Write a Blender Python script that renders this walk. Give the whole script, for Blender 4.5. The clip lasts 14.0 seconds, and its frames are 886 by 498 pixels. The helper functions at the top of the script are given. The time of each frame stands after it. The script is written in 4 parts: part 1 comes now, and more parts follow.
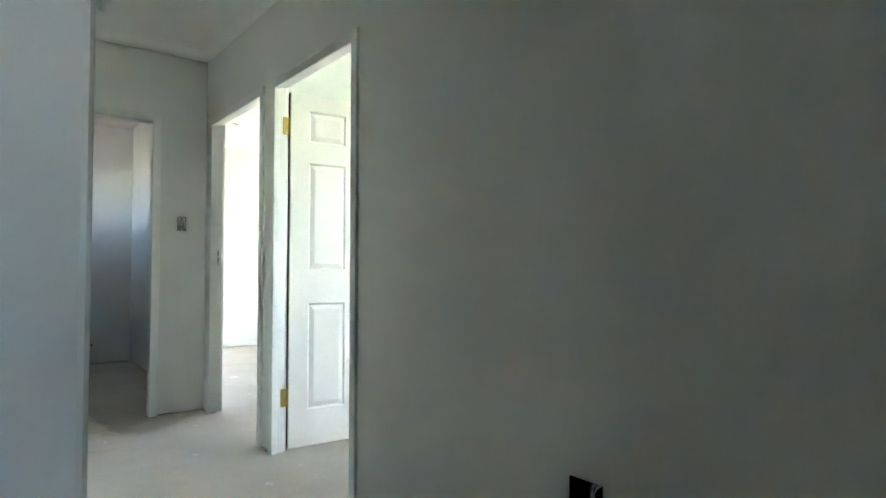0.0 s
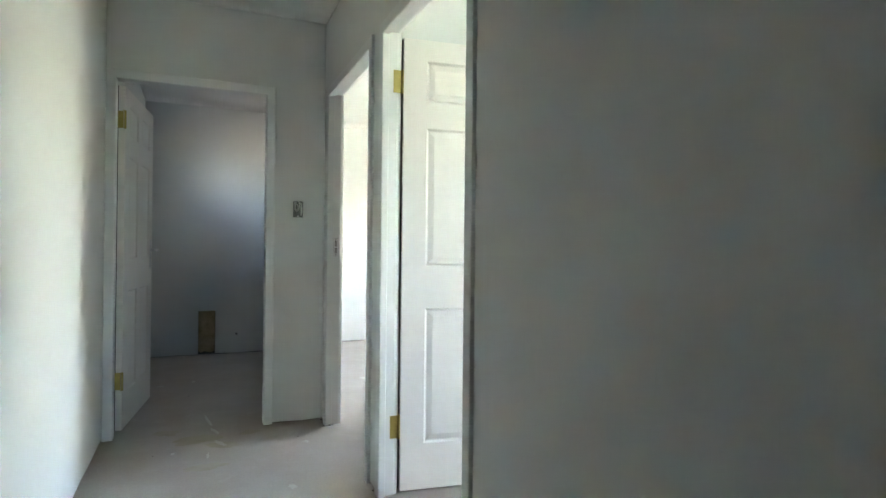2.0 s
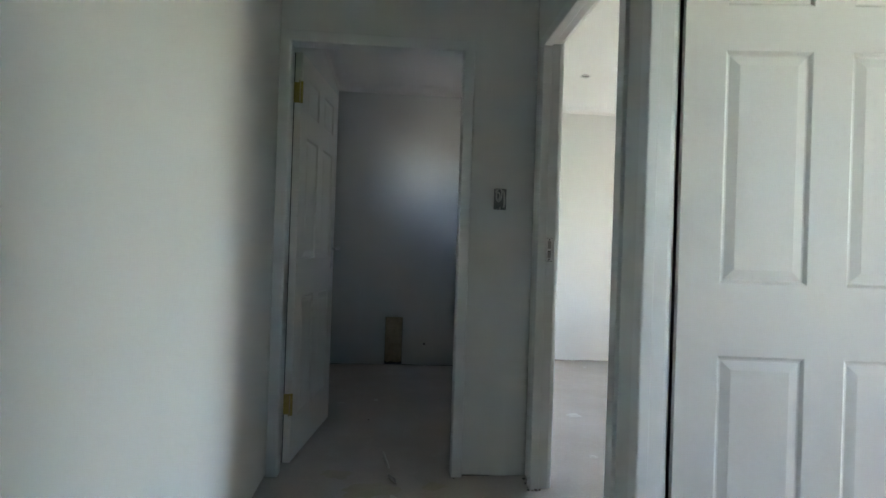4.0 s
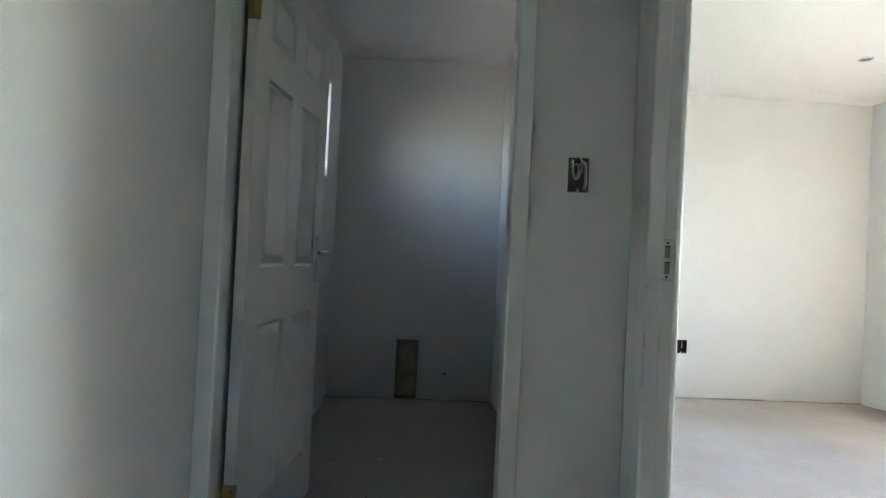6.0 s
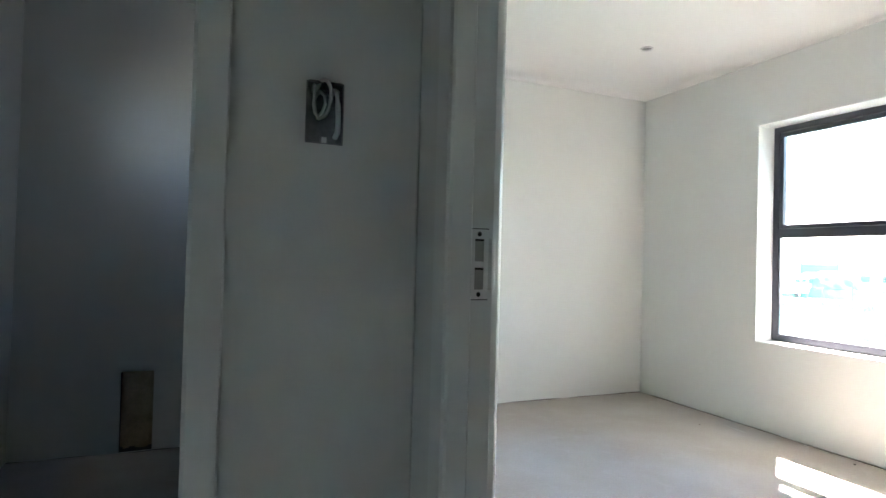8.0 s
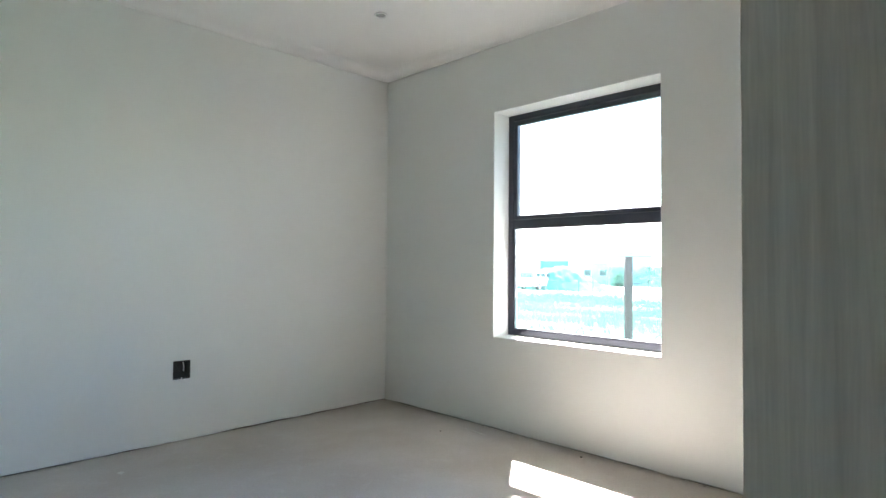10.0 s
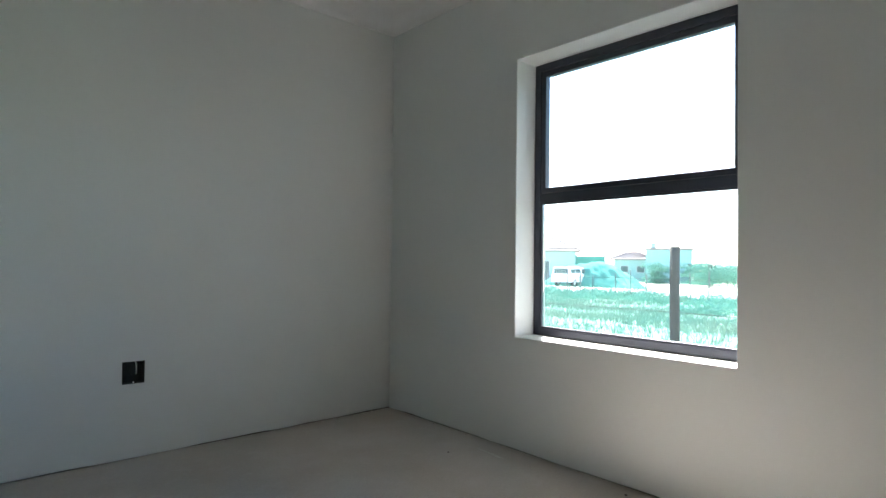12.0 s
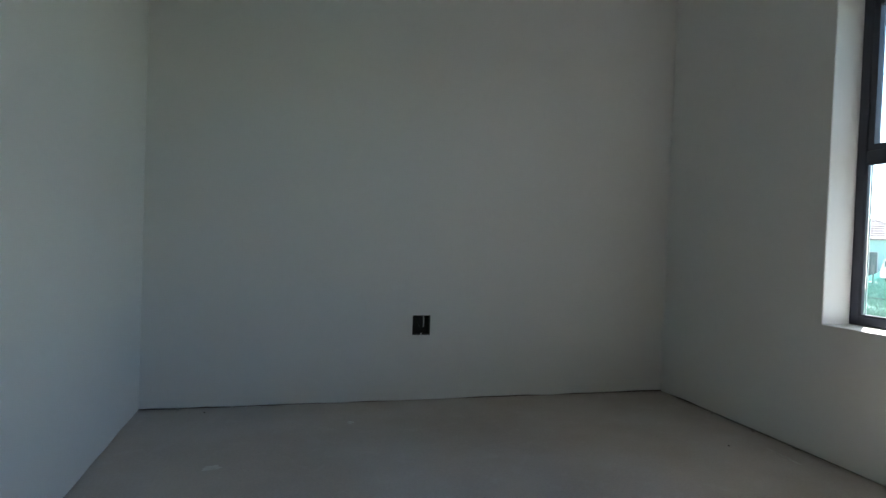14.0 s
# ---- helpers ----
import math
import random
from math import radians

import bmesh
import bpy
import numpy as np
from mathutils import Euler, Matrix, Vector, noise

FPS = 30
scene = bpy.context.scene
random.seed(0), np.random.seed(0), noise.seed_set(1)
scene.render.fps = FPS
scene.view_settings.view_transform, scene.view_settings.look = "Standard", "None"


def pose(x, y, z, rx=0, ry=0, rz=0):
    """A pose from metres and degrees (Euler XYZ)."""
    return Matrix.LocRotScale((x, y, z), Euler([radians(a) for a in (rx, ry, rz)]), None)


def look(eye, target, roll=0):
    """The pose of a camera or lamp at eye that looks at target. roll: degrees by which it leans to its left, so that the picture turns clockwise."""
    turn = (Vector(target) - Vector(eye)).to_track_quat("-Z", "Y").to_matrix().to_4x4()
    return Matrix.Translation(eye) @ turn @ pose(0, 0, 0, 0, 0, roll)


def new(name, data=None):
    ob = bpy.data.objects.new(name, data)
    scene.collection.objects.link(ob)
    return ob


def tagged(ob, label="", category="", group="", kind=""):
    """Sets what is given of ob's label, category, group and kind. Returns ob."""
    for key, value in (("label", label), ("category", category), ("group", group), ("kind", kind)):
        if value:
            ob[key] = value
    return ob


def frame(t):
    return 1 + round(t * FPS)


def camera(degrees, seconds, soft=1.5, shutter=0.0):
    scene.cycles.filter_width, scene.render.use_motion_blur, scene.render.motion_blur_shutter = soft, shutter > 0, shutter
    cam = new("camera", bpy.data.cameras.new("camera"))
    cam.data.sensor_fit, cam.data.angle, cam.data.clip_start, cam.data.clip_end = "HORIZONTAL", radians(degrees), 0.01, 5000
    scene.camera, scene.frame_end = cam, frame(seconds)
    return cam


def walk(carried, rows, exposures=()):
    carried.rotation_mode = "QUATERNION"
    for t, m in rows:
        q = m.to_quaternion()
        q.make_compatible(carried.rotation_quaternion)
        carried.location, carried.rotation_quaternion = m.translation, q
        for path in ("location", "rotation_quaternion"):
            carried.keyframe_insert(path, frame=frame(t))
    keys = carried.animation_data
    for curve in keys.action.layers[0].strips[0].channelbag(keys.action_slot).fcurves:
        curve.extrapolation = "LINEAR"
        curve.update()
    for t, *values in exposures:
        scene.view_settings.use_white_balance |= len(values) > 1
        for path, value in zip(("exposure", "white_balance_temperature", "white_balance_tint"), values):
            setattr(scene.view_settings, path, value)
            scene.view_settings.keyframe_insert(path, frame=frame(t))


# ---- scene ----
cam = camera(75.1, 14.0)
PATH = [
    (0, (-1.274, -4.369, 1.047), (-0.025, -2.808, 1.102), 0.1),
    (0.5, (-1.071, -4.281, 1.07), (0.192, -2.73, 1.114), 0.2),
    (1, (-0.944, -4.133, 1.067), (0.282, -2.553, 1.102), 0.1),
    (1.5, (-0.828, -3.915, 1.087), (0.235, -2.221, 1.102), 0.3),
    (2, (-0.753, -3.707, 1.083), (0.034, -1.868, 1.09), 0.6),
    (2.5, (-0.703, -3.505, 1.065), (-0.195, -1.571, 1.071), 0.9),
    (3, (-0.716, -3.251, 1.075), (-0.387, -1.278, 1.077), 1.3),
    (3.5, (-0.702, -3.017, 1.077), (-0.462, -1.032, 1.085), 1.7),
    (4, (-0.664, -2.75, 1.076), (-0.497, -0.757, 1.084), 1.9),
    (6.5, (-0.617, -1.429, 1.084), (-0.516, 0.568, 1.111), 2.8),
    (7, (-0.524, -1.232, 1.099), (-0.3, 0.755, 1.119), 2.0),
    (7.5, (-0.419, -1.08, 1.1), (0.044, 0.866, 1.128), 1.6),
    (8, (-0.341, -0.928, 1.105), (0.43, 0.917, 1.142), 1.5),
    (8.5, (-0.268, -0.824, 1.099), (0.789, 0.873, 1.142), 1.2),
    (9, (-0.113, -0.747, 1.085), (1.128, 0.822, 1.139), 0.7),
    (11.5, (0.757, -0.229, 1.04), (2.215, 1.14, 1.085), 0.5),
    (12, (0.86, -0.145, 1.005), (2.185, 1.353, 1.044), 0.7),
    (12.5, (0.922, -0.115, 0.962), (1.99, 1.576, 0.994), 1.2),
    (13, (0.885, -0.096, 0.915), (1.727, 1.718, 0.942), 1.6),
    (13.5, (0.907, -0.122, 0.929), (1.563, 1.767, 0.909), 1.8),
    (14, (0.887, -0.135, 0.925), (1.402, 1.797, 0.886), 2.1),
]
EXPOSURES = [(0, 6.14, 7050, 14.5), (1.5, 6.08, 7080, 16.5), (2.2, 5.78, 6980, 18.5), (3, 5.38, 6880, 19), (4, 4.88, 6750, 19), (6.5, 5.29, 6680, 18.5), (7, 5.29, 6620, 18.2), (7.5, 5.13, 6550, 18), (8.5, 4.52, 6480, 17), (9, 4.42, 6430, 16),
             (11.5, 3.29, 6230, 13), (12.5, 2.77, 6180, 12.5), (13.3, 2.43, 6100, 12.5), (14, 2.6, 6130, 13)]
walk(cam, [(t, look(eye, target, roll)) for t, eye, target, roll in PATH], EXPOSURES)

# ---- daylight ----
SUN_EL, SUN_AZ = radians(50.7), math.atan2(0.59, 0.805)      # azimuth counted from +x towards +y
world = bpy.data.worlds.new("sky")
scene.world = world
world.use_nodes = True
wn = world.node_tree.nodes
sky = wn.new("ShaderNodeTexSky")
sky.sky_type, sky.sun_disc = "NISHITA", False
sky.sun_elevation, sky.sun_rotation = SUN_EL, math.pi / 2 - SUN_AZ
sky.dust_density = 0.4
wn["Background"].inputs["Strength"].default_value = 0.12
world.node_tree.links.new(sky.outputs[0], wn["Background"].inputs["Color"])
sun_data = bpy.data.lights.new("sun", "SUN")
sun_data.energy, sun_data.angle, sun_data.color = 4.5, radians(0.5), (1.0, 0.945, 0.87)
sun = new("sun", sun_data)
sun.matrix_world = look((20 * math.cos(SUN_EL) * math.cos(SUN_AZ), 20 * math.cos(SUN_EL) * math.sin(SUN_AZ), 20 * math.sin(SUN_EL)), (0, 0, 0))


# ---- materials ----
def material(name, base, rough=0.6, metal=0.0, grain=60, stain=2.5, vary=0.08, bump=0.15, tint=None, spec=0.5, dust=None):
    """Painted or mineral surface: fine grain, large soft stains, and relief."""
    m = bpy.data.materials.new(name)
    m.use_nodes = True
    nt = m.node_tree
    n, li = nt.nodes, nt.links.new
    b = n["Principled BSDF"]
    b.inputs["Roughness"].default_value, b.inputs["Metallic"].default_value = rough, metal
    b.inputs["Specular IOR Level"].default_value = spec
    co = n.new("ShaderNodeTexCoord")
    big, fine = n.new("ShaderNodeTexNoise"), n.new("ShaderNodeTexNoise")
    big.inputs["Scale"].default_value, big.inputs["Detail"].default_value = stain, 5
    fine.inputs["Scale"].default_value, fine.inputs["Detail"].default_value = grain, 4
    for t in (big, fine):
        li(co.outputs["Object"], t.inputs["Vector"])
    ramp = n.new("ShaderNodeMapRange")
    ramp.inputs["From Min"].default_value, ramp.inputs["From Max"].default_value = 0.3, 0.7
    li(big.outputs["Fac"], ramp.inputs["Value"])
    mix = n.new("ShaderNodeMix")
    mix.data_type = "RGBA"
    other = tint or [c * (1 - vary) for c in base]
    mix.inputs["A"].default_value, mix.inputs["B"].default_value = (*base, 1), (*other, 1)
    li(ramp.outputs[0], mix.inputs["Factor"])
    speck = n.new("ShaderNodeMix")
    speck.data_type, speck.blend_type = "RGBA", "OVERLAY"
    speck.inputs["Factor"].default_value = vary
    tone = mix.outputs["Result"]
    if dust:
        colour, size, lo, hi = dust
        for k in (1.0, 4.3):
            dn, dm, dr = n.new("ShaderNodeTexNoise"), n.new("ShaderNodeMix"), n.new("ShaderNodeMapRange")
            dn.inputs["Scale"].default_value, dn.inputs["Detail"].default_value, dn.inputs["Distortion"].default_value = size * k, 9, 0.6
            dr.inputs["From Min"].default_value, dr.inputs["From Max"].default_value, dr.inputs["To Max"].default_value = lo, hi, 0.6
            dm.data_type = "RGBA"
            dm.inputs["B"].default_value = (*colour, 1)
            li(co.outputs["Object"], dn.inputs["Vector"])
            li(dn.outputs["Fac"], dr.inputs["Value"])
            li(dr.outputs[0], dm.inputs["Factor"])
            li(tone, dm.inputs["A"])
            tone = dm.outputs["Result"]
    li(tone, speck.inputs["A"])
    li(fine.outputs["Fac"], speck.inputs["B"])
    li(speck.outputs["Result"], b.inputs["Base Color"])
    if bump:
        bp = n.new("ShaderNodeBump")
        bp.inputs["Strength"].default_value, bp.inputs["Distance"].default_value = bump, 0.002
        add = n.new("ShaderNodeMath")
        li(fine.outputs["Fac"], add.inputs[0])
        li(big.outputs["Fac"], add.inputs[1])
        li(add.outputs[0], bp.inputs["Height"])
        li(bp.outputs[0], b.inputs["Normal"])
    return m


def woodgrain(name, a, c, rough=0.5, along=(14, 14, 1.2), scale=3.0):
    m = bpy.data.materials.new(name)
    m.use_nodes = True
    nt = m.node_tree
    n, li = nt.nodes, nt.links.new
    b = n["Principled BSDF"]
    b.inputs["Roughness"].default_value = rough
    co, mp = n.new("ShaderNodeTexCoord"), n.new("ShaderNodeMapping")
    mp.inputs["Scale"].default_value = along
    li(co.outputs["Object"], mp.inputs["Vector"])
    w, f = n.new("ShaderNodeTexNoise"), n.new("ShaderNodeTexNoise")
    w.inputs["Scale"].default_value, w.inputs["Detail"].default_value, w.inputs["Distortion"].default_value = scale, 6, 1.2
    f.inputs["Scale"].default_value, f.inputs["Detail"].default_value = scale * 9, 4
    for t in (w, f):
        li(mp.outputs[0], t.inputs["Vector"])
    av = n.new("ShaderNodeMath")
    av.operation = "MULTIPLY_ADD"
    av.inputs[1].default_value, av.inputs[2].default_value = 0.45, 0.0
    li(f.outputs["Fac"], av.inputs[0])
    sm = n.new("ShaderNodeMath")
    li(w.outputs["Fac"], sm.inputs[0])
    li(av.outputs[0], sm.inputs[1])
    r = n.new("ShaderNodeMapRange")
    r.inputs["From Min"].default_value, r.inputs["From Max"].default_value = 0.5, 0.95
    li(sm.outputs[0], r.inputs["Value"])
    mix = n.new("ShaderNodeMix")
    mix.data_type = "RGBA"
    mix.inputs["A"].default_value, mix.inputs["B"].default_value = (*a, 1), (*c, 1)
    li(r.outputs[0], mix.inputs["Factor"])
    li(mix.outputs["Result"], b.inputs["Base Color"])
    bp = n.new("ShaderNodeBump")
    bp.inputs["Strength"].default_value, bp.inputs["Distance"].default_value = 0.2, 0.001
    li(sm.outputs[0], bp.inputs["Height"])
    li(bp.outputs[0], b.inputs["Normal"])
    return m


PAINT = material("wall_paint", (0.772, 0.783, 0.757), 0.75, grain=160, stain=1.3, vary=0.04, bump=0.12)
CEILING = material("ceiling_paint", (0.84, 0.835, 0.815), 0.85, grain=120, stain=1.0, vary=0.03, bump=0.05)
CORNICE = material("cornice_paint", (0.84, 0.835, 0.815), 0.8, grain=140, stain=2.0, vary=0.03, bump=0.05)
SCREED = material("screed", (0.55, 0.51, 0.475), 0.8, grain=90, stain=1.8, vary=0.12, bump=0.35, tint=(0.46, 0.41, 0.36), dust=((0.60, 0.57, 0.545), 2.6, 0.56, 0.9))
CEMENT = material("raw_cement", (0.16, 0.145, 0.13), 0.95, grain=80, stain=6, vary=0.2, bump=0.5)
GLOSS = material("frame_enamel", (0.80, 0.815, 0.80), 0.38, grain=120, stain=4, vary=0.03, bump=0.06)
DOORWHITE = material("door_enamel", (0.86, 0.835, 0.785), 0.42, grain=220, stain=3, vary=0.03, bump=0.08)
BRASS = material("brass", (0.54, 0.42, 0.15), 0.34, 1.0, grain=300, stain=20, vary=0.2, bump=0.05)
STEEL = material("brushed_steel", (0.78, 0.78, 0.77), 0.3, 0.9, grain=400, stain=20, vary=0.1, bump=0.05)
DARKALU = material("charcoal_aluminium", (0.047, 0.050, 0.068), 0.42, 0.2, grain=300, stain=8, vary=0.1, bump=0.03)
BOXSTEEL = material("galvanised_box", (0.30, 0.31, 0.305), 0.6, 0.1, grain=120, stain=20, vary=0.3, bump=0.1)
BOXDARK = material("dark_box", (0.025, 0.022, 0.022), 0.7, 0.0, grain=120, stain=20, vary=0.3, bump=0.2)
CABLE = material("white_cable", (0.72, 0.73, 0.70), 0.45, grain=200, stain=20, vary=0.06, bump=0.0)
WIRERED = material("red_wire", (0.35, 0.03, 0.03), 0.45, vary=0.1, bump=0.0)
MELAMINE = woodgrain("melamine_woodgrain", (0.72, 0.68, 0.60), (0.56, 0.525, 0.455), 0.5, (16, 16, 0.7), 2.4)
BRICKDUST = material("exposed_brick", (0.52, 0.43, 0.29), 0.95, grain=70, stain=14, vary=0.25, bump=0.9, tint=(0.40, 0.32, 0.20))
ZINC = material("zinc_plate", (0.86, 0.86, 0.85), 0.45, 0.15, grain=300, stain=20, vary=0.08, bump=0.03)
SLOT = material("slot_shade_grey", (0.40, 0.39, 0.37), 0.6, vary=0.15)
SPLASH = material("dried_plaster", (0.68, 0.665, 0.62), 0.95, grain=120, stain=30, vary=0.12, bump=0.5)


# ---- mesh helpers ----
def mesh_of(name, verts, faces, mats, slots=None, smooth=False):
    me = bpy.data.meshes.new(name)
    me.from_pydata([tuple(v) for v in verts], [], faces)
    for m in mats:
        me.materials.append(m)
    if slots:
        me.polygons.foreach_set("material_index", slots)
    bm = bmesh.new()
    bm.from_mesh(me)
    bmesh.ops.recalc_face_normals(bm, faces=bm.faces)
    bm.to_mesh(me)
    bm.free()
    if smooth:
        me.polygons.foreach_set("use_smooth", [True] * len(me.polygons))
    return me


def part(name, me, parent=None, m=None):
    ob = new(name, me)
    if m is not None:
        ob.matrix_basis = m
    if parent:
        ob.parent = parent
    return ob


def empty(name, m=None):
    ob = new(name)
    ob.empty_display_size = 0.1
    if m is not None:
        ob.matrix_basis = m
    return ob


def bevel(ob, w=0.003, seg=2):
    b = ob.modifiers.new("bevel", "BEVEL")
    b.width, b.segments, b.limit_method, b.angle_limit = w, seg, "ANGLE", radians(40)
    return ob


def box_data(lo, hi):
    (a, b, c), (d, e, f) = lo, hi
    v = [(a, b, c), (d, b, c), (d, e, c), (a, e, c), (a, b, f), (d, b, f), (d, e, f), (a, e, f)]
    return v, [(0, 3, 2, 1), (4, 5, 6, 7), (0, 1, 5, 4), (1, 2, 6, 5), (2, 3, 7, 6), (3, 0, 4, 7)]


def boxes(name, spans, mat):
    vs, fs = [], []
    for lo, hi in spans:
        v, f = box_data(lo, hi)
        fs += [tuple(i + len(vs) for i in q) for q in f]
        vs += v
    return mesh_of(name, vs, fs, [mat])


def tube(name, pts, r, mat, sides=10, closed=False):
    """A round rod along a line of points."""
    pts = [Vector(p) for p in pts]
    vs, fs = [], []
    n = len(pts)
    up = Vector((0.13, 0.21, 1)).normalized()
    for i, p in enumerate(pts):
        a, b = pts[i - 1] if (i or closed) else p, pts[(i + 1) % n] if (i < n - 1 or closed) else p
        d = (b - a).normalized()
        s = d.cross(up)
        s = s.normalized() if s.length > 1e-4 else Vector((1, 0, 0))
        u = s.cross(d)
        for k in range(sides):
            w = 2 * math.pi * k / sides
            vs.append(p + r * (math.cos(w) * s + math.sin(w) * u))
    for i in range(n if closed else n - 1):
        j = (i + 1) % n
        for k in range(sides):
            l = (k + 1) % sides
            fs.append((i * sides + k, i * sides + l, j * sides + l, j * sides + k))
    if not closed:
        fs += [tuple(range(sides))[::-1], tuple((n - 1) * sides + k for k in range(sides))]
    return mesh_of(name, vs, fs, [mat], smooth=True)


def wall(name, axis, lo, hi, a, b, top, holes=(), label="", z0=0.0, ragged=True, mat=None, foot=True, niches=()):
    """A wall lo..hi thick across axis, from a to b, with holes (a0, a1, z0, z1) cut through, niches (a0, a1, z0, z1, side, depth), and a ragged plaster foot."""
    cuts = [*holes, *niches]
    ws = sorted({a, b, *[h[0] for h in cuts], *[h[1] for h in cuts], *[a + 0.07 * i for i in range(int((b - a) / 0.07)) if ragged]})
    ws = [w for i, w in enumerate(ws) if a - 1e-6 <= w <= b + 1e-6 and (i == 0 or w - ws[i - 1] > 1e-5)]
    zs = sorted({z0, top, *[h[2] for h in cuts if h[2] > z0], *[h[3] for h in cuts if h[3] < top]})
    solid = lambda i, j: 0 <= i < len(ws) - 1 and 0 <= j < len(zs) - 1 and not any(
        h[0] < (ws[i] + ws[i + 1]) / 2 < h[1] and h[2] < (zs[j] + zs[j + 1]) / 2 < h[3] for h in holes)
    vs, fs, ids = [], [], {}

    def vert(i, j, k):
        if (i, j, k) not in ids:
            z = zs[j]
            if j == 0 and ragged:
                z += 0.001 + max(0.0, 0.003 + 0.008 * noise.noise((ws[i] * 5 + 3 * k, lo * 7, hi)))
            p = (lo, hi)[k]
            ids[i, j, k] = len(vs)
            vs.append((p, ws[i], z) if axis == "x" else (ws[i], p, z))
        return ids[i, j, k]

    for i in range(len(ws) - 1):
        for j in range(len(zs) - 1):
            if not solid(i, j):
                continue
            for k in (0, 1):
                if any(h[4] == k and h[0] < (ws[i] + ws[i + 1]) / 2 < h[1] and h[2] < (zs[j] + zs[j + 1]) / 2 < h[3] for h in niches):
                    continue
                fs.append((vert(i, j, k), vert(i + 1, j, k), vert(i + 1, j + 1, k), vert(i, j + 1, k)))
            for di, dj, p, q in ((-1, 0, (i, j), (i, j + 1)), (1, 0, (i + 1, j), (i + 1, j + 1)), (0, -1, (i, j), (i + 1, j)), (0, 1, (i, j + 1), (i + 1, j + 1))):
                if not solid(i + di, j + dj):
                    fs.append((vert(*p, 0), vert(*q, 0), vert(*q, 1), vert(*p, 1)))
    slots = [0] * len(fs)
    for a0, a1, c0, c1, k, deep in niches:
        near, far = ((lo, lo + deep), (hi, hi - deep))[k]
        q = len(vs)
        for p in (near, far):
            vs += [(p, w, z) if axis == "x" else (w, p, z) for w, z in ((a0, c0), (a1, c0), (a1, c1), (a0, c1))]
        fs += [(q + i, q + (i + 1) % 4, q + 4 + (i + 1) % 4, q + 4 + i) for i in range(4)] + [(q + 4, q + 5, q + 6, q + 7)]
        slots += [1] * 5
    ob = part(name, mesh_of(name, vs, fs, [mat or PAINT, CEMENT], slots))
    bevel(ob, 0.006, 3)
    tagged(ob, label or "smooth plastered wall painted pale grey-green", "wall", kind="structure")
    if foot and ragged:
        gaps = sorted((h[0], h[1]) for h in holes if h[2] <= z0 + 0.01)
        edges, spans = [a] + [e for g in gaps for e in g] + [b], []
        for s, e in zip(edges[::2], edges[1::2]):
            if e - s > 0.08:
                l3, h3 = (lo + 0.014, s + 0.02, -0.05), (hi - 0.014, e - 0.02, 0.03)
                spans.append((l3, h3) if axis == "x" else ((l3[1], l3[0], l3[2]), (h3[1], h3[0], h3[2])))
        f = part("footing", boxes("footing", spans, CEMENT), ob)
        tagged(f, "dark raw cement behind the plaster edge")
    return ob


def cove(name, x0, x1, y0, y1, top, label="white plaster cove cornice along the ceiling", step=None):
    """A cornice round a rectangular room."""
    prof = [(0.0, 0.075), (0.004, 0.073)]
    prof += [(0.004 + 0.064 * (1 - math.cos(u)), 0.069 - 0.064 * math.sin(u)) for u in [radians(10 * i) for i in range(0, 10)]]
    prof += [(0.076, 0.002), (0.09, 0.0004)]
    vs, fs = [], []
    corners = [(x0, y0, 1, 1), (x1, y0, -1, 1), (x1, y1, -1, -1), (x0, y1, 1, -1)]
    if step:        # one wall steps into the room
        corners[3:] = [(step[0], y1, 1, -1), (*step, 1, -1), (x0, step[1], 1, -1)]
    for cx, cy, sx, sy in corners:
        vs += [(cx + sx * d, cy + sy * d, top - h) for d, h in prof]
    n = len(prof)
    for c in range(len(corners)):
        for k in range(n - 1):
            d = (c + 1) % len(corners)
            fs.append((c * n + k, c * n + k + 1, d * n + k + 1, d * n + k))
    me = mesh_of(name, vs, fs, [CORNICE])
    ob = part(name, me)
    me.polygons.foreach_set("use_smooth", [True] * len(me.polygons))
    return tagged(ob, label, "cornice", kind="structure")


H = 2.607
XE, YN = 3.198, 3.033          # bedroom: window wall, far wall
T = 0.08                       # inner walls
TE = 0.115                     # corridor's end wall
XB, YS = 0.18, 0.30            # thicker wall between toilet and bedroom, and where it starts
XL = -1.23                     # corridor's far side
YT = 2.664                     # toilet's back wall
BD = (-1.06, -0.158)            # bedroom doorway along the corridor wall
ND = (-2.134, -1.285)            # bathroom doorway
TD = (-1.175, -0.362)          # toilet doorway in the end wall
DH = 2.035                     # doorway height
CORNER_Y = -4.03               # end of the corridor's far wall
SOUTH, WEST = -6.0, -4.6       # far sides of the living room behind
WIN = (0.775, 1.91, 0.601, 2.09)
TWIN = (1.79, 2.18, 1.57, 2.19)
BWIN = (0.93, 1.26, 0.9, 2.10)          # unseen bathroom window in its south wall, added to light the door leaf
EWIN = (-3.24, -2.66, 0.61, 2.10)      # unseen bathroom window in its east wall, sized for the doorway's light
LWIN = (-5.62, -5.09, 1.1, 2.1)          # unseen window in the living room's east wall, added for its light

SWITCH = (-0.196, -0.135, 1.286, 1.387)       # switch box in the end wall
SOCKET = (1.57, 1.672, 0.371, 0.482)          # socket box in the bedroom's far wall
SOCKET2 = (-3.445, -3.335, 0.36, 0.47)        # socket box low in the corridor wall
SWITCH2 = (-3.985, -3.93, 1.286, 1.387)         # switch box by the corridor's corner
CHASE = (-0.727, -0.566, 0.0, 0.445)            # chase behind where the toilet will stand
F = 0.03                                      # door frames bite this far into the wall

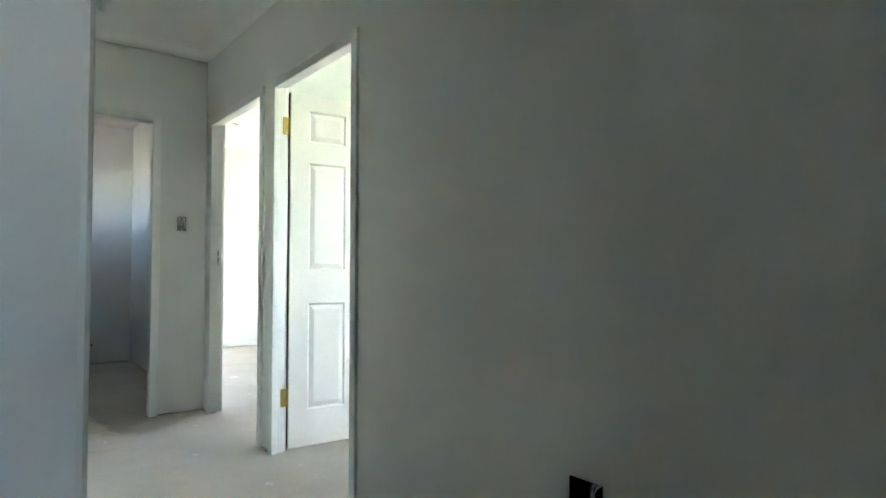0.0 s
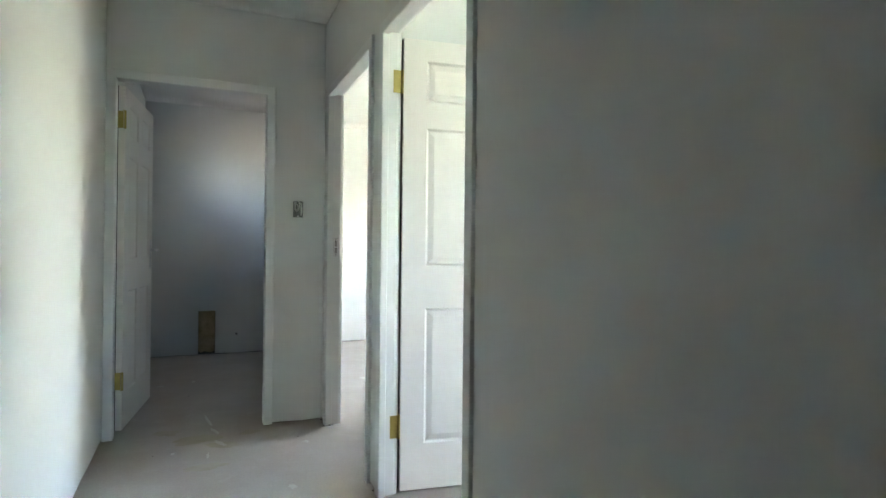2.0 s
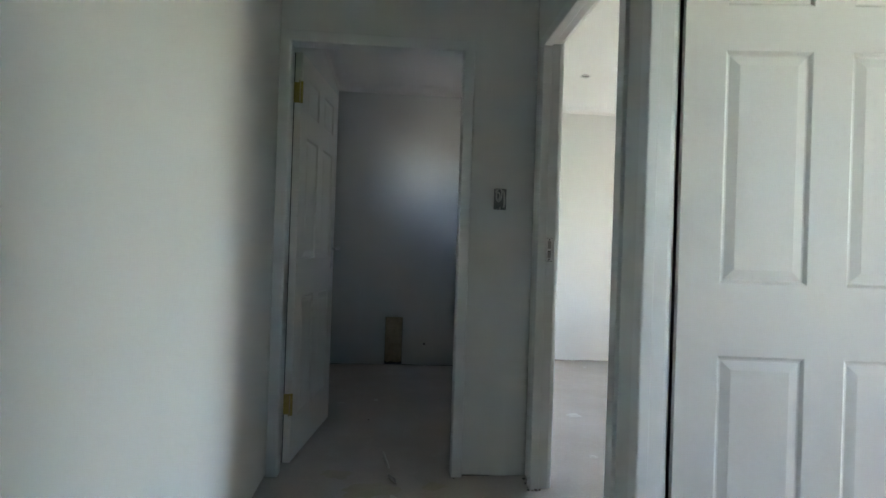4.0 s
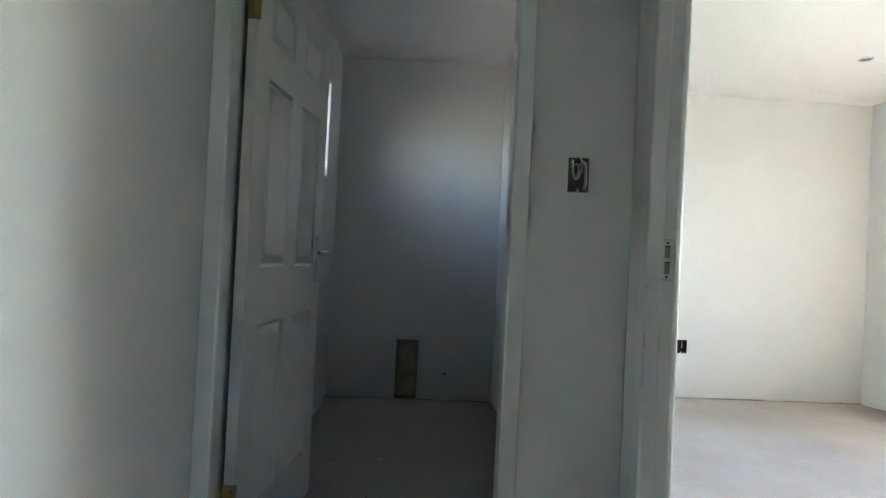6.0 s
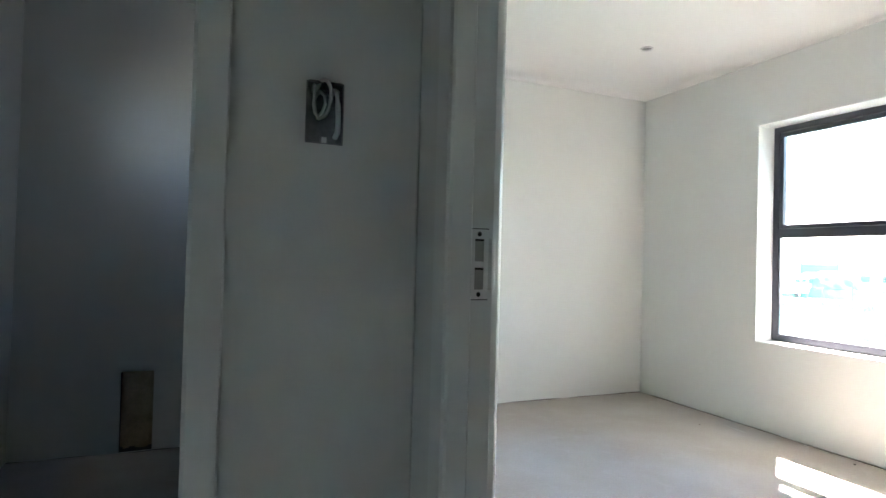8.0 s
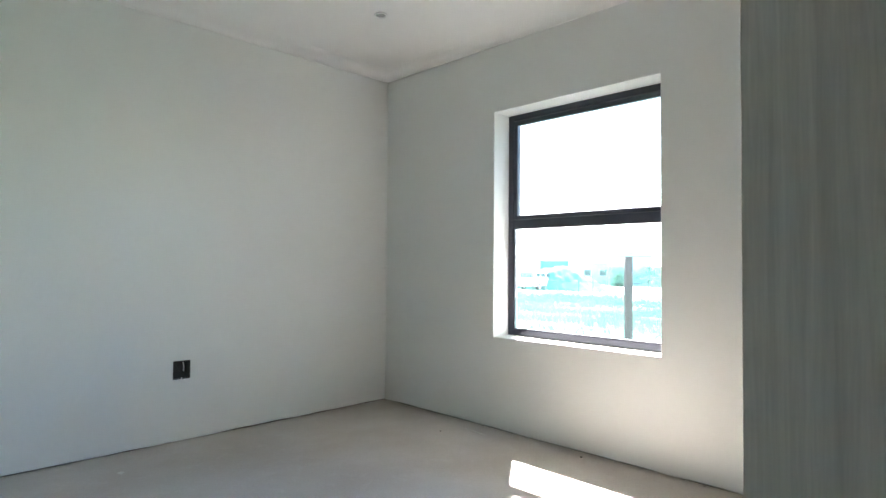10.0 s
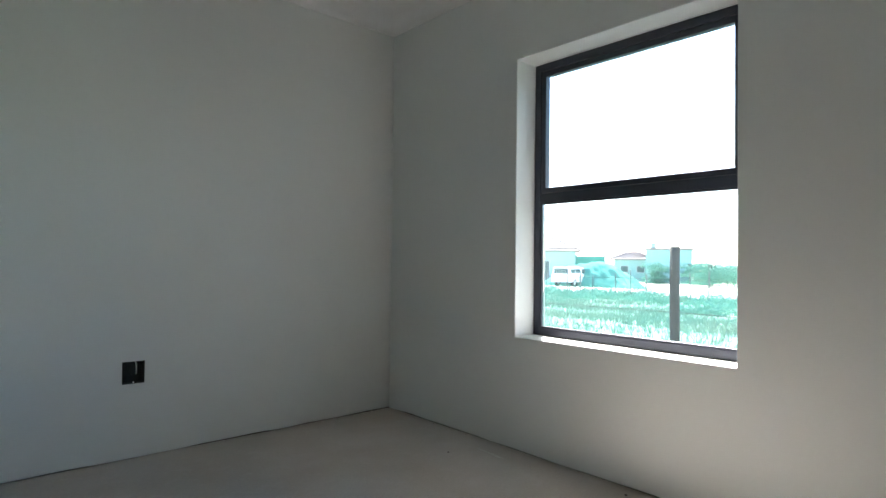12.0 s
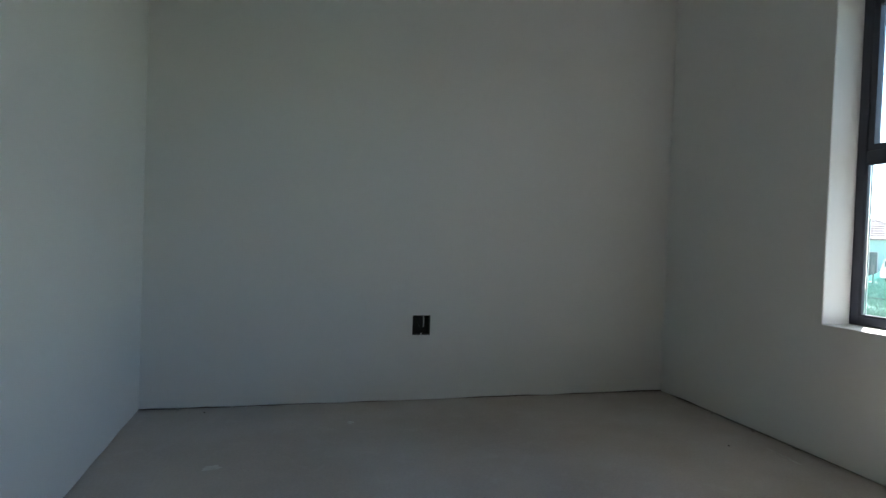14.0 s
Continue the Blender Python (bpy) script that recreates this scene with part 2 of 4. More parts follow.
# ---- structure ----
wall("wall_bedroom_west", "x", 0, XB, YS, YN, H)
wall("wall_corridor_right", "x", 0, T, SOUTH, YS, H, [LWIN, (BD[0] - F, BD[1] + F, -1, DH + F), (ND[0] - F, ND[1] + F, -1, DH + F)], niches=[(*SOCKET2, 0, 0.05)])
wall("wall_corridor_end", "y", 0, TE, XL, 0, H, [(TD[0] - F, TD[1] + F, -1, DH + F)], niches=[(*SWITCH, 0, 0.05)])
wall("wall_corridor_left", "x", XL - 0.22, XL, CORNER_Y, YT, H, [TWIN], niches=[(*SWITCH2, 1, 0.05)])
wall("wall_toilet_back", "y", YT, YT + 0.22, XL - 0.22, 0, H, niches=[(CHASE[0], CHASE[1], 0.0, CHASE[3], 0, 0.03)])
wall("wall_bedroom_north", "y", YN, YN + 0.22, 0, XE + 0.23, H, niches=[(*SOCKET, 0, 0.05)])
wall("wall_bedroom_window", "x", XE, XE + 0.255, -3.3, YN, H, [WIN, EWIN])
wall("wall_bedroom_south", "y", -1.21, -1.11, T, XE, H)
wall("wall_bathroom_south", "y", -3.52, -3.3, T, XE + 0.23, H, [BWIN])
wall("wall_living_north", "y", CORNER_Y, CORNER_Y + 0.22, WEST, XL - 0.22, H)
# two unseen closing walls, given dark cement to weaken bounced light
wall("wall_living_west", "x", WEST - 0.22, WEST, SOUTH, CORNER_Y + 0.22, H, label="unseen wall kept dark to weaken the bounced light", mat=CEMENT)
wall("wall_living_south", "y", SOUTH - 0.22, SOUTH, WEST - 0.22, T, H, label="unseen wall kept dark to weaken the bounced light", mat=CEMENT)

slab = part("floor_base", boxes("floor_base", [((WEST - 0.3, SOUTH - 0.3, -0.25), (XE + 0.24, YN + 0.23, -0.03))], CEMENT))
tagged(slab, "rough concrete slab under the screed", "floor", kind="structure")


def screed(name, x0, x1, y0, y1):
    """A floor sheet with slight unevenness."""
    nx, ny = max(2, int((x1 - x0) / 0.12)), max(2, int((y1 - y0) / 0.12))
    vs = []
    for j in range(ny + 1):
        for i in range(nx + 1):
            x, y = x0 + (x1 - x0) * i / nx, y0 + (y1 - y0) * j / ny
            vs.append((x, y, 0.0012 * noise.noise((x * 1.7, y * 1.7, 0)) - 0.0012))
    fs = [(j * (nx + 1) + i, j * (nx + 1) + i + 1, (j + 1) * (nx + 1) + i + 1, (j + 1) * (nx + 1) + i) for j in range(ny) for i in range(nx)]
    ob = part(name, mesh_of(name, vs, fs, [SCREED], smooth=True))
    return tagged(ob, "bare grey cement screed floor with white dust", "floor", kind="structure")


screed("floor", WEST, XE + 0.02, SOUTH, YN + 0.02)

ceil = part("ceiling", boxes("ceiling", [((WEST - 0.22, SOUTH - 0.22, H), (T, -3.52, H + 0.12)), ((XL - 0.22, -3.519, H), (XE + 0.23, YN + 0.22, H + 0.12))], CEILING))
tagged(ceil, "smooth white painted board ceiling", "ceiling", kind="structure")
cove("cornice_bedroom", T, XE, -1.11, YN, H, step=(XB, YS))
cove("cornice_bathroom", T, XE, -3.3, -1.21, H)
cove("cornice_toilet", XL, 0, TE, YT, H)
cove("cornice_corridor", XL, 0, SOUTH, 0, H)


# ---- door frames ----
def door_frame(name, m, w, T, k=0.014):
    """A pressed steel door frame: folded profile with a door rebate, swept up one jamb, over and down the other."""
    prof = [(-0.052, 0.002), (-0.052, -0.012), (-0.049, -0.014), (-0.006, -0.014), (-0.001, -0.011), (0, -0.006), (0, T - 0.054), (-0.002, T - 0.052), (-k, T - 0.051), (-k, T - 0.011),
            (-k - 0.0015, T - 0.007), (-0.019, T + 0.002), (-0.024, T + 0.008), (-0.030, T + 0.012), (-0.036, T + 0.013), (-0.05, T + 0.013), (-0.052, T + 0.01), (-0.052, T - 0.002), (-0.036, T - 0.004), (-0.036, 0.004)]
    vs = [(u, v, 0) for u, v in prof] + [(u, v, DH - u) for u, v in prof] + [(w - u, v, DH - u) for u, v in prof] + [(w - u, v, 0) for u, v in prof]
    n = len(prof)
    fs = [(r * n + k, r * n + (k + 1) % n, (r + 1) * n + (k + 1) % n, (r + 1) * n + k) for r in range(3) for k in range(n)]
    fs += [tuple(range(n)), tuple(range(3 * n, 4 * n))]
    ob = part(name, mesh_of(name, vs, fs, [GLOSS]), m=m)
    return tagged(ob, "white enamelled pressed steel door frame", "door frame", kind="structure")


door_frame("door_frame_bedroom", pose(0, BD[1], 0, 0, 0, -90), BD[1] - BD[0], T)
door_frame("door_frame_bathroom", pose(0, ND[1], 0, 0, 0, -90), ND[1] - ND[0], T - 0.01)
door_frame("door_frame_toilet", pose(TD[0], 0, 0), TD[1] - TD[0], TE, 0.010)


# ---- doors ----
def panel_slab(w, h=2.02, t=0.04):
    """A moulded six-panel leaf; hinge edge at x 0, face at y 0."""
    st, mu = w * 0.14, w * 0.13
    p = (w - 2 * st - mu) / 2
    xs = [0, st, st + p, st + p + mu, w - st, w]
    zs = [0, 0.205, 0.812, 1.003, 1.622, 1.742, 1.925, h]
    vs, fs, ids = [], [], {}

    def v(x, y, z):
        k = (round(x, 5), round(y, 5), round(z, 5))
        if k not in ids:
            ids[k] = len(vs)
            vs.append(k)
        return ids[k]

    for side in (0, 1):
        y0, dy = (0, 1) if side == 0 else (t, -1)
        for i in range(5):
            for j in range(7):
                a, b, c, d = xs[i], xs[i + 1], zs[j], zs[j + 1]
                rings = [(0, 0)]
                if i in (1, 3) and j in (1, 3, 5):
                    rings += [(0.004, 0.003), (0.008, 0.0075), (0.013, 0.0085), (0.034, 0.003), (0.038, 0.002)]
                loops = [[v(x, y0 + dy * q, z) for x, z in ((a + o, c + o), (b - o, c + o), (b - o, d - o), (a + o, d - o))] for o, q in rings]
                for l0, l1 in zip(loops, loops[1:]):
                    fs += [(l0[k], l0[(k + 1) % 4], l1[(k + 1) % 4], l1[k]) for k in range(4)]
                fs.append(tuple(loops[-1]))
    for i in range(5):
        for z in (0, h):
            fs.append((v(xs[i], 0, z), v(xs[i + 1], 0, z), v(xs[i + 1], t, z), v(xs[i], t, z)))
    for j in range(7):
        for x in (0, w):
            fs.append((v(x, 0, zs[j]), v(x, 0, zs[j + 1]), v(x, t, zs[j + 1]), v(x, t, zs[j])))
    return mesh_of("leaf", vs, fs, [DOORWHITE])


def disc_verts(c, r, axis, n=14):
    out = []
    for k in range(n):
        a = 2 * math.pi * k / n
        d = [0, 0, 0]
        d[(axis + 1) % 3], d[(axis + 2) % 3] = r * math.cos(a), r * math.sin(a)
        out.append(tuple(c[i] + d[i] for i in range(3)))
    return out



def hinge_mesh(swing):
    """Leaf on the door's edge, knuckle, screws, and the other leaf turned back by the door's swing."""
    vs, fs = [], []

    def add(vv, ff):
        fs.extend(tuple(i + len(vs) for i in q) for q in ff)
        vs.extend(vv)

    add(*box_data((-0.0034, 0.002, 0), (-0.0002, 0.038, 0.1)))
    for z in (0.02, 0.05, 0.08):
        add(disc_verts((-0.0037, 0.022 + (0.006 if z == 0.05 else 0), z), 0.004, 0, 10), [tuple(range(10))])
    kn = tube("k", [(-0.006, -0.002, -0.003), (-0.006, -0.002, 0.103)], 0.0065, BRASS, 10)
    add([tuple(q.co) for q in kn.vertices], [tuple(q.vertices) for q in kn.polygons])
    c, s = math.cos(swing), math.sin(swing)
    v2, f2 = box_data((-0.042, -0.001, 0), (-0.004, 0.001, 0.1))
    add([(-0.004 + c * x - s * y, 0.004 + s * x + c * y, z) for x, y, z in v2], f2)
    return mesh_of("hinge", vs, fs, [BRASS])


def lever_handle():
    """Backplate with lever and keyhole, on the face at y 0."""
    vs, fs = [], []
    for lo, hi in (((-0.02, -0.004, -0.1), (0.02, 0, 0.1)), ((-0.003, -0.006, -0.062), (0.003, -0.0038, -0.045))):
        v, f = box_data(lo, hi)
        fs += [tuple(i + len(vs) for i in q) for q in f]
        vs += v
    for pts, r in (([(0, -0.002, 0.03), (0, -0.045, 0.03)], 0.009), ([(0.004, -0.045, 0.03), (-0.03, -0.048, 0.03), (-0.09, -0.047, 0.028), (-0.115, -0.043, 0.027)], 0.0085)):
        k = tube("k", pts, r, STEEL, 12)
        fs += [tuple(i + len(vs) for i in q.vertices) for q in k.polygons]
        vs += [tuple(q.co) for q in k.vertices]
    return mesh_of("handle", vs, fs, [STEEL])


HANDLE = lever_handle()


def panel_door(m, swing, w, label, wrap=0.0015):
    root = empty("panel_door", m)
    leaf = bevel(part("leaf", panel_slab(w), root), 0.0015, 2)
    # near-black strip on the leaf's edge stands in for the gap's shade
    tagged(part("hinge_gap_shade", boxes("hinge_gap_shade", [((-0.0016, wrap, 0.002), (-0.0003, 0.0385, 2.018))], BOXDARK), root), "dark strip painting the shaded gap at the hinge")
    hm = hinge_mesh(swing)
    for z in (0.238, 1.772):
        tagged(part("hinge", hm, root, pose(0, 0, z)), "brass butt hinge")
    tagged(bevel(part("handle", HANDLE, root, pose(w - 0.055, 0, 1.03)), 0.002), "steel lever handle on a plate")
    return tagged(root, label, "door", "white panel doors")


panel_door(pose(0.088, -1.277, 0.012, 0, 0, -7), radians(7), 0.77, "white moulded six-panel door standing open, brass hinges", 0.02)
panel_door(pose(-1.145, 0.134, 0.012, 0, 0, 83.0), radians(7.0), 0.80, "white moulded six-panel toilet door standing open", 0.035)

# ---- strike plate in the bedroom door frame ----
strike_plate = empty("strike_plate", pose(0.0, BD[1] + 0.0138, 1.0995) @ Matrix.Diagonal((1, 1, 1.06, 1)))
vs, fs = [], []
xs, zs = [0.031, 0.038, 0.053, 0.0605], [-0.05, -0.036, -0.005, 0.004, 0.036, 0.05]
for i in range(3):
    for j in range(5):
        if i == 1 and j in (1, 3):
            continue
        v, f = box_data((xs[i], -0.0022, zs[j]), (xs[i + 1], 0.0, zs[j + 1]))
        fs += [tuple(k + len(vs) for k in q) for q in f]
        vs += v
part("plate", mesh_of("plate", vs, fs, [ZINC]), strike_plate)
vs, fs = [], []
curl = [(0.0605, -0.0022), (0.0645, -0.0062)] + [(0.0645 + 0.0095 * math.sin(radians(a)), -0.0062 + 0.0095 * (1 - math.cos(radians(a)))) for a in (12, 24, 36, 48, 60, 72)]
for x, y in curl:
    vs += [(x, y, -0.037), (x, y, 0.037), (x - 0.0012, y + 0.0016, -0.037), (x - 0.0012, y + 0.0016, 0.037)]
for i in range(len(curl) - 1):
    k = 4 * i
    fs += [(k, k + 1, k + 5, k + 4), (k + 2, k + 3, k + 7, k + 6), (k, k + 4, k + 6, k + 2), (k + 1, k + 5, k + 7, k + 3)]
fs.append((k + 4, k + 5, k + 7, k + 6))
tagged(part("lip", mesh_of("lip", vs, fs, [ZINC]), strike_plate), "curled bright steel lip")
tagged(part("seat", boxes("seat", [((0.0298, -0.0009, -0.0512), (0.0612, -0.0002, 0.0512))], BOXDARK), strike_plate), "dark joint round the plate")
for z in (-0.043, 0.043):
    tagged(part("screw", mesh_of("screw", disc_verts((0.045, -0.0026, z), 0.0035, 1, 10), [tuple(range(10))], [BOXDARK]), strike_plate), "dark screw head")
# flat plates: grey and a dark top bar paint the openings' inner shade
for z0, z1 in ((-0.036, -0.005), (0.004, 0.036)):
    tagged(part("slot", boxes("slot", [((0.038, -0.0015, z0), (0.053, -0.0003, z1))], SLOT), strike_plate), "flat grey plate painted as a shaded latch opening")
    tagged(part("slot_top_shade", boxes("slot_top_shade", [((0.038, -0.0019, z1 - 0.003), (0.053, -0.0012, z1))], BOXDARK), strike_plate), "dark bar painting the shade at the opening's top")
tagged(strike_plate, "steel strike plate screwed into the white door frame", "strike plate")


# ---- electrical boxes ----
def wall_box(name, m, w, h, mat, label, loops, group):
    """An open metal box sunk in a niche: local x along the wall, y into the wall."""
    root = empty(name, m)
    t, d = 0.002, 0.046
    part("box", boxes("box", [((0, 0.001, 0), (t, d, h)), ((w - t, 0.001, 0), (w, d, h)), ((t, 0.001, 0), (w - t, d, t)), ((t, 0.001, h - t), (w - t, d, h)), ((t, d - t, t), (w - t, d, h - t)),
                              ((w / 2 - 0.006, 0.0015, t), (w / 2 + 0.006, 0.004, 0.012)), ((w / 2 - 0.006, 0.0015, h - 0.012), (w / 2 + 0.006, 0.004, h - t))], mat), root)
    tagged(part("lug", boxes("lug", [((w / 2 - 0.004, 0.0, t), (w / 2 + 0.004, 0.0014, 0.011))], ZINC), root), "bright screw lug")
    for pts, r, cm, lab in loops:
        tagged(part("cable", tube("cable", pts, r, cm, 8), root), lab)
    return tagged(root, label, "wall box", group)


def coil(cx, cz, rx, rz, y0, y1, turns=1.0, start=90, lean=0.0, n=36):
    out = []
    for i in range(n + 1):
        u = i / n
        a = radians(start + 360 * turns * u)
        out.append((cx + rx * math.cos(a) + lean * math.sin(a), y0 + (y1 - y0) * math.sin(math.pi * u), cz + rz * math.sin(a)))
    return out


sw = [([(0.016, 0.04, 0.09), (0.014, 0.012, 0.097), (0.012, -0.004, 0.085), (0.011, -0.010, 0.06), (0.013, -0.013, 0.045), (0.019, -0.015, 0.036), (0.027, -0.016, 0.041), (0.033, -0.016, 0.053),
        (0.0365, -0.015, 0.07), (0.0365, -0.012, 0.088), (0.033, -0.008, 0.099), (0.027, -0.003, 0.103), (0.022, 0.008, 0.100), (0.021, 0.03, 0.092)], 0.0033, CABLE, "white cable loop"),
      ([(0.02, 0.04, 0.08), (0.018, 0.015, 0.08), (0.022, -0.002, 0.083), (0.028, -0.006, 0.076), (0.0295, -0.007, 0.062), (0.026, -0.003, 0.05), (0.022, 0.02, 0.045)], 0.003, CABLE, "white cable loop"),
      ([(0.047, 0.04, 0.09), (0.0475, 0.012, 0.091), (0.0485, -0.006, 0.084), (0.0495, -0.009, 0.06), (0.0505, -0.009, 0.036), (0.0505, -0.006, 0.02), (0.049, 0.006, 0.013)], 0.0045, CABLE, "white cable loop")]
wall_box("switch_box", pose(SWITCH[0], 0, SWITCH[2]), 0.061, 0.1, BOXSTEEL, "open metal switch box with looped white cable ends", sw, "electrical boxes")
sw2 = [([(0.03, 0.04, 0.03), (0.03, 0.0, 0.02), *coil(0.024, -0.044, 0.013, 0.036, -0.005, -0.013, 1.6, 90, 0.004)], 0.004, CABLE, "white cable loop"),
       ([(0.04, 0.04, 0.04), (0.038, 0.0, 0.02), *coil(0.026, -0.038, 0.010, 0.028, -0.004, -0.010, 1.3, 90)], 0.0035, CABLE, "white cable loop")]
wall_box("switch_box", pose(XL, SWITCH2[0], SWITCH2[2], 0, 0, 90), 0.055, 0.1, BOXSTEEL, "open metal switch box with a protruding cable loop", sw2, "electrical boxes")
so = [([(0.07, 0.045, 0.1), (0.068, 0.02, 0.09), (0.066, 0.008, 0.07), (0.066, 0.012, 0.045)], 0.0035, CABLE, "pale cable end"),
      ([(0.03, 0.045, 0.1), (0.035, 0.03, 0.07), (0.05, 0.025, 0.04)], 0.003, BOXDARK, "dark wire")]
wall_box("socket_box", pose(SOCKET[0], YN, SOCKET[2]), 0.103, 0.112, BOXDARK, "open dark socket box sunk in the plaster", so, "electrical boxes")
so2 = [([(0.07, 0.045, 0.1), (0.068, 0.015, 0.095), (0.072, 0.002, 0.075), (0.07, 0.015, 0.04)], 0.004, CABLE, "pale cable end"),
       ([(0.085, 0.045, 0.1), (0.083, 0.012, 0.096), (0.08, 0.0, 0.08), (0.082, 0.01, 0.04)], 0.0035, CABLE, "pale cable end"),
       ([(0.05, 0.045, 0.1), (0.055, 0.02, 0.085), (0.06, 0.01, 0.05), (0.04, 0.03, 0.03)], 0.004, WIRERED, "red wire")]
wall_box("socket_box", pose(0, SOCKET2[1], SOCKET2[2], 0, 0, -90), 0.11, 0.11, BOXDARK, "open dark socket box with red wires", so2, "electrical boxes")

# ---- toilet: open chase and water point ----
vs, fs = [], []
for j in range(19):
    for i in range(8):
        x, z = 0.161 * i / 7, 0.445 * j / 18
        rim = i in (0, 7) or j in (0, 18)
        vs.append((x, 0.029 if rim else 0.010 + 0.010 * noise.noise((x * 25, z * 14, 2)) + 0.004 * ((z % 0.085) < 0.014), z))
fs = [(j * 8 + i, j * 8 + i + 1, (j + 1) * 8 + i + 1, (j + 1) * 8 + i) for j in range(18) for i in range(7)]
chase = part("pipe_chase", mesh_of("pipe_chase", vs, fs, [BRICKDUST], smooth=True), m=pose(CHASE[0], YT, 0))
tagged(chase, "unplastered brown brick chase in the toilet wall", "wall chase")
water = part("water_point", tube("water_point", [(0, 0.01, 0), (0, -0.012, 0)], 0.011, BOXSTEEL, 14), m=pose(-0.36, YT, 0.2))
tagged(bevel(water, 0.002), "capped dark water pipe stub in the wall", "pipe")


# ---- windows ----
GLASS = bpy.data.materials.new("clear_glass")
GLASS.use_nodes = True
gn, gl = GLASS.node_tree.nodes, GLASS.node_tree.links.new
gn.remove(gn["Principled BSDF"])
tr, gs, mx, fr = gn.new("ShaderNodeBsdfTransparent"), gn.new("ShaderNodeBsdfGlossy"), gn.new("ShaderNodeMixShader"), gn.new("ShaderNodeFresnel")
tr.inputs["Color"].default_value = (0.93, 0.975, 0.96, 1)
gs.inputs["Roughness"].default_value = 0.02
fr.inputs["IOR"].default_value = 1.45
gl(fr.outputs[0], mx.inputs[0])
gl(tr.outputs[0], mx.inputs[1])
gl(gs.outputs[0], mx.inputs[2])
# thin pale teal film veils the view, standing in for overexposure haze
film, fm, fd, fr2 = gn.new("ShaderNodeBsdfTranslucent"), gn.new("ShaderNodeMixShader"), gn.new("ShaderNodeTexNoise"), gn.new("ShaderNodeMapRange")
film.inputs["Color"].default_value = (0.62, 0.80, 0.77, 1)
fd.inputs["Scale"].default_value, fd.inputs["Detail"].default_value = 6.0, 6
fr2.inputs["To Min"].default_value, fr2.inputs["To Max"].default_value = 0.004, 0.009
gl(fd.outputs["Fac"], fr2.inputs["Value"])
gl(fr2.outputs[0], fm.inputs[0])
gl(mx.outputs[0], fm.inputs[1])
gl(film.outputs[0], fm.inputs[2])
gl(fm.outputs[0], gn["Material Output"].inputs["Surface"])


# grey-tinted copy of the glass, added to dim the toilet's daylight
DIMGLASS = GLASS.copy()
DIMGLASS.name = "dimmed_glass"
DIMGLASS.node_tree.nodes["Transparent BSDF"].inputs["Color"].default_value = (0.67, 0.68, 0.70, 1)


def bars(x0, x1, y0, y1, z0, z1, t):
    """Four bars round an opening in the y-z plane, each t wide, x0..x1 deep."""
    return [((x0, y0, z0), (x1, y0 + t, z1)), ((x0, y1 - t, z0), (x1, y1, z1)), ((x0, y0 + t, z0), (x1, y1 - t, z0 + t)), ((x0, y0 + t, z1 - t), (x1, y1 - t, z1))]


def window(name, x, win, flip, transom, label, glass=None):
    """Aluminium window: outer frame, transom, a top-hung sash above and a fixed pane below. x: inner face of the frame."""
    y0, y1, z0, z1 = win
    s = -1 if flip else 1
    root = empty(name, pose(x, 0, 0) @ (Matrix.Diagonal((s, 1, 1, 1)) if flip else Matrix()))
    g = 0.002
    spans = bars(0, 0.046, y0 + g, y1 - g, z0 + g, z1 - g, 0.04)
    zt = transom or z1 - 0.04
    if transom:
        spans.append(((0.003, y0 + 0.04, transom - 0.025), (0.043, y1 - 0.04, transom + 0.025)))
    bevel(part("frame", boxes("frame", spans, DARKALU), root), 0.002)
    if transom:
        bevel(part("sash", boxes("sash", bars(0.006, 0.042, y0 + 0.044, y1 - 0.044, transom + 0.027, z1 - 0.044, 0.028), DARKALU), root), 0.002)
    bevel(part("bead", boxes("bead", bars(0.004, 0.02, y0 + 0.04, y1 - 0.04, z0 + 0.04, zt - (0.025 if transom else 0), 0.012), DARKALU), root), 0.002)
    panes = [(y0 + 0.05, y1 - 0.05, z0 + 0.05, zt - 0.03)] + ([(y0 + 0.065, y1 - 0.065, transom + 0.05, z1 - 0.065)] if transom else [])
    for a, b, c, d in panes:
        p = part("pane", boxes("pane", [((0.024, a, c), (0.028, b, d))], glass or GLASS), root)
        p.visible_shadow = False
    return tagged(root, label, "window", kind="structure")


window("window_1", XE + 0.15, WIN, False, 1.352, "charcoal aluminium window with a top-hung sash over a fixed pane")
bath_window = window("window_2", 0, BWIN, False, 0, "unseen bathroom window added to light the door leaf, single pane")
bath_window.matrix_basis = Matrix(((0, 1, 0, 0), (-1, 0, 0, -3.43), (0, 0, 1, 0), (0, 0, 0, 1)))
window("window_5", XE + 0.15, EWIN, False, 0, "unseen bathroom window added for sunlit bounce, tall single pane")
window("window_3", XL - 0.13, TWIN, True, 0, "small charcoal aluminium toilet window high in the wall", DIMGLASS)
window("window_4", 0.03, LWIN, False, 0, "narrow unseen window added to light the corridor's corner")

# ---- bedroom: downlight and built-in cupboard ----
for x, y in ((2.462, 2.207), (0.903, 2.03)):
    downlight = empty("downlight", pose(x, y, H))
    ring = tube("ring", [(0.038 * math.cos(radians(a)), 0.038 * math.sin(radians(a)), -0.003) for a in range(0, 360, 15)], 0.006, STEEL, 8, True)
    tagged(part("ring", ring, downlight), "brushed steel rim")
    part("lamp", mesh_of("lamp", disc_verts((0, 0, -0.001), 0.034, 2, 20), [tuple(range(20))], [BOXSTEEL]), downlight)
    tagged(downlight, "small round steel downlight in the ceiling, unlit", "downlight", "bedroom downlights")

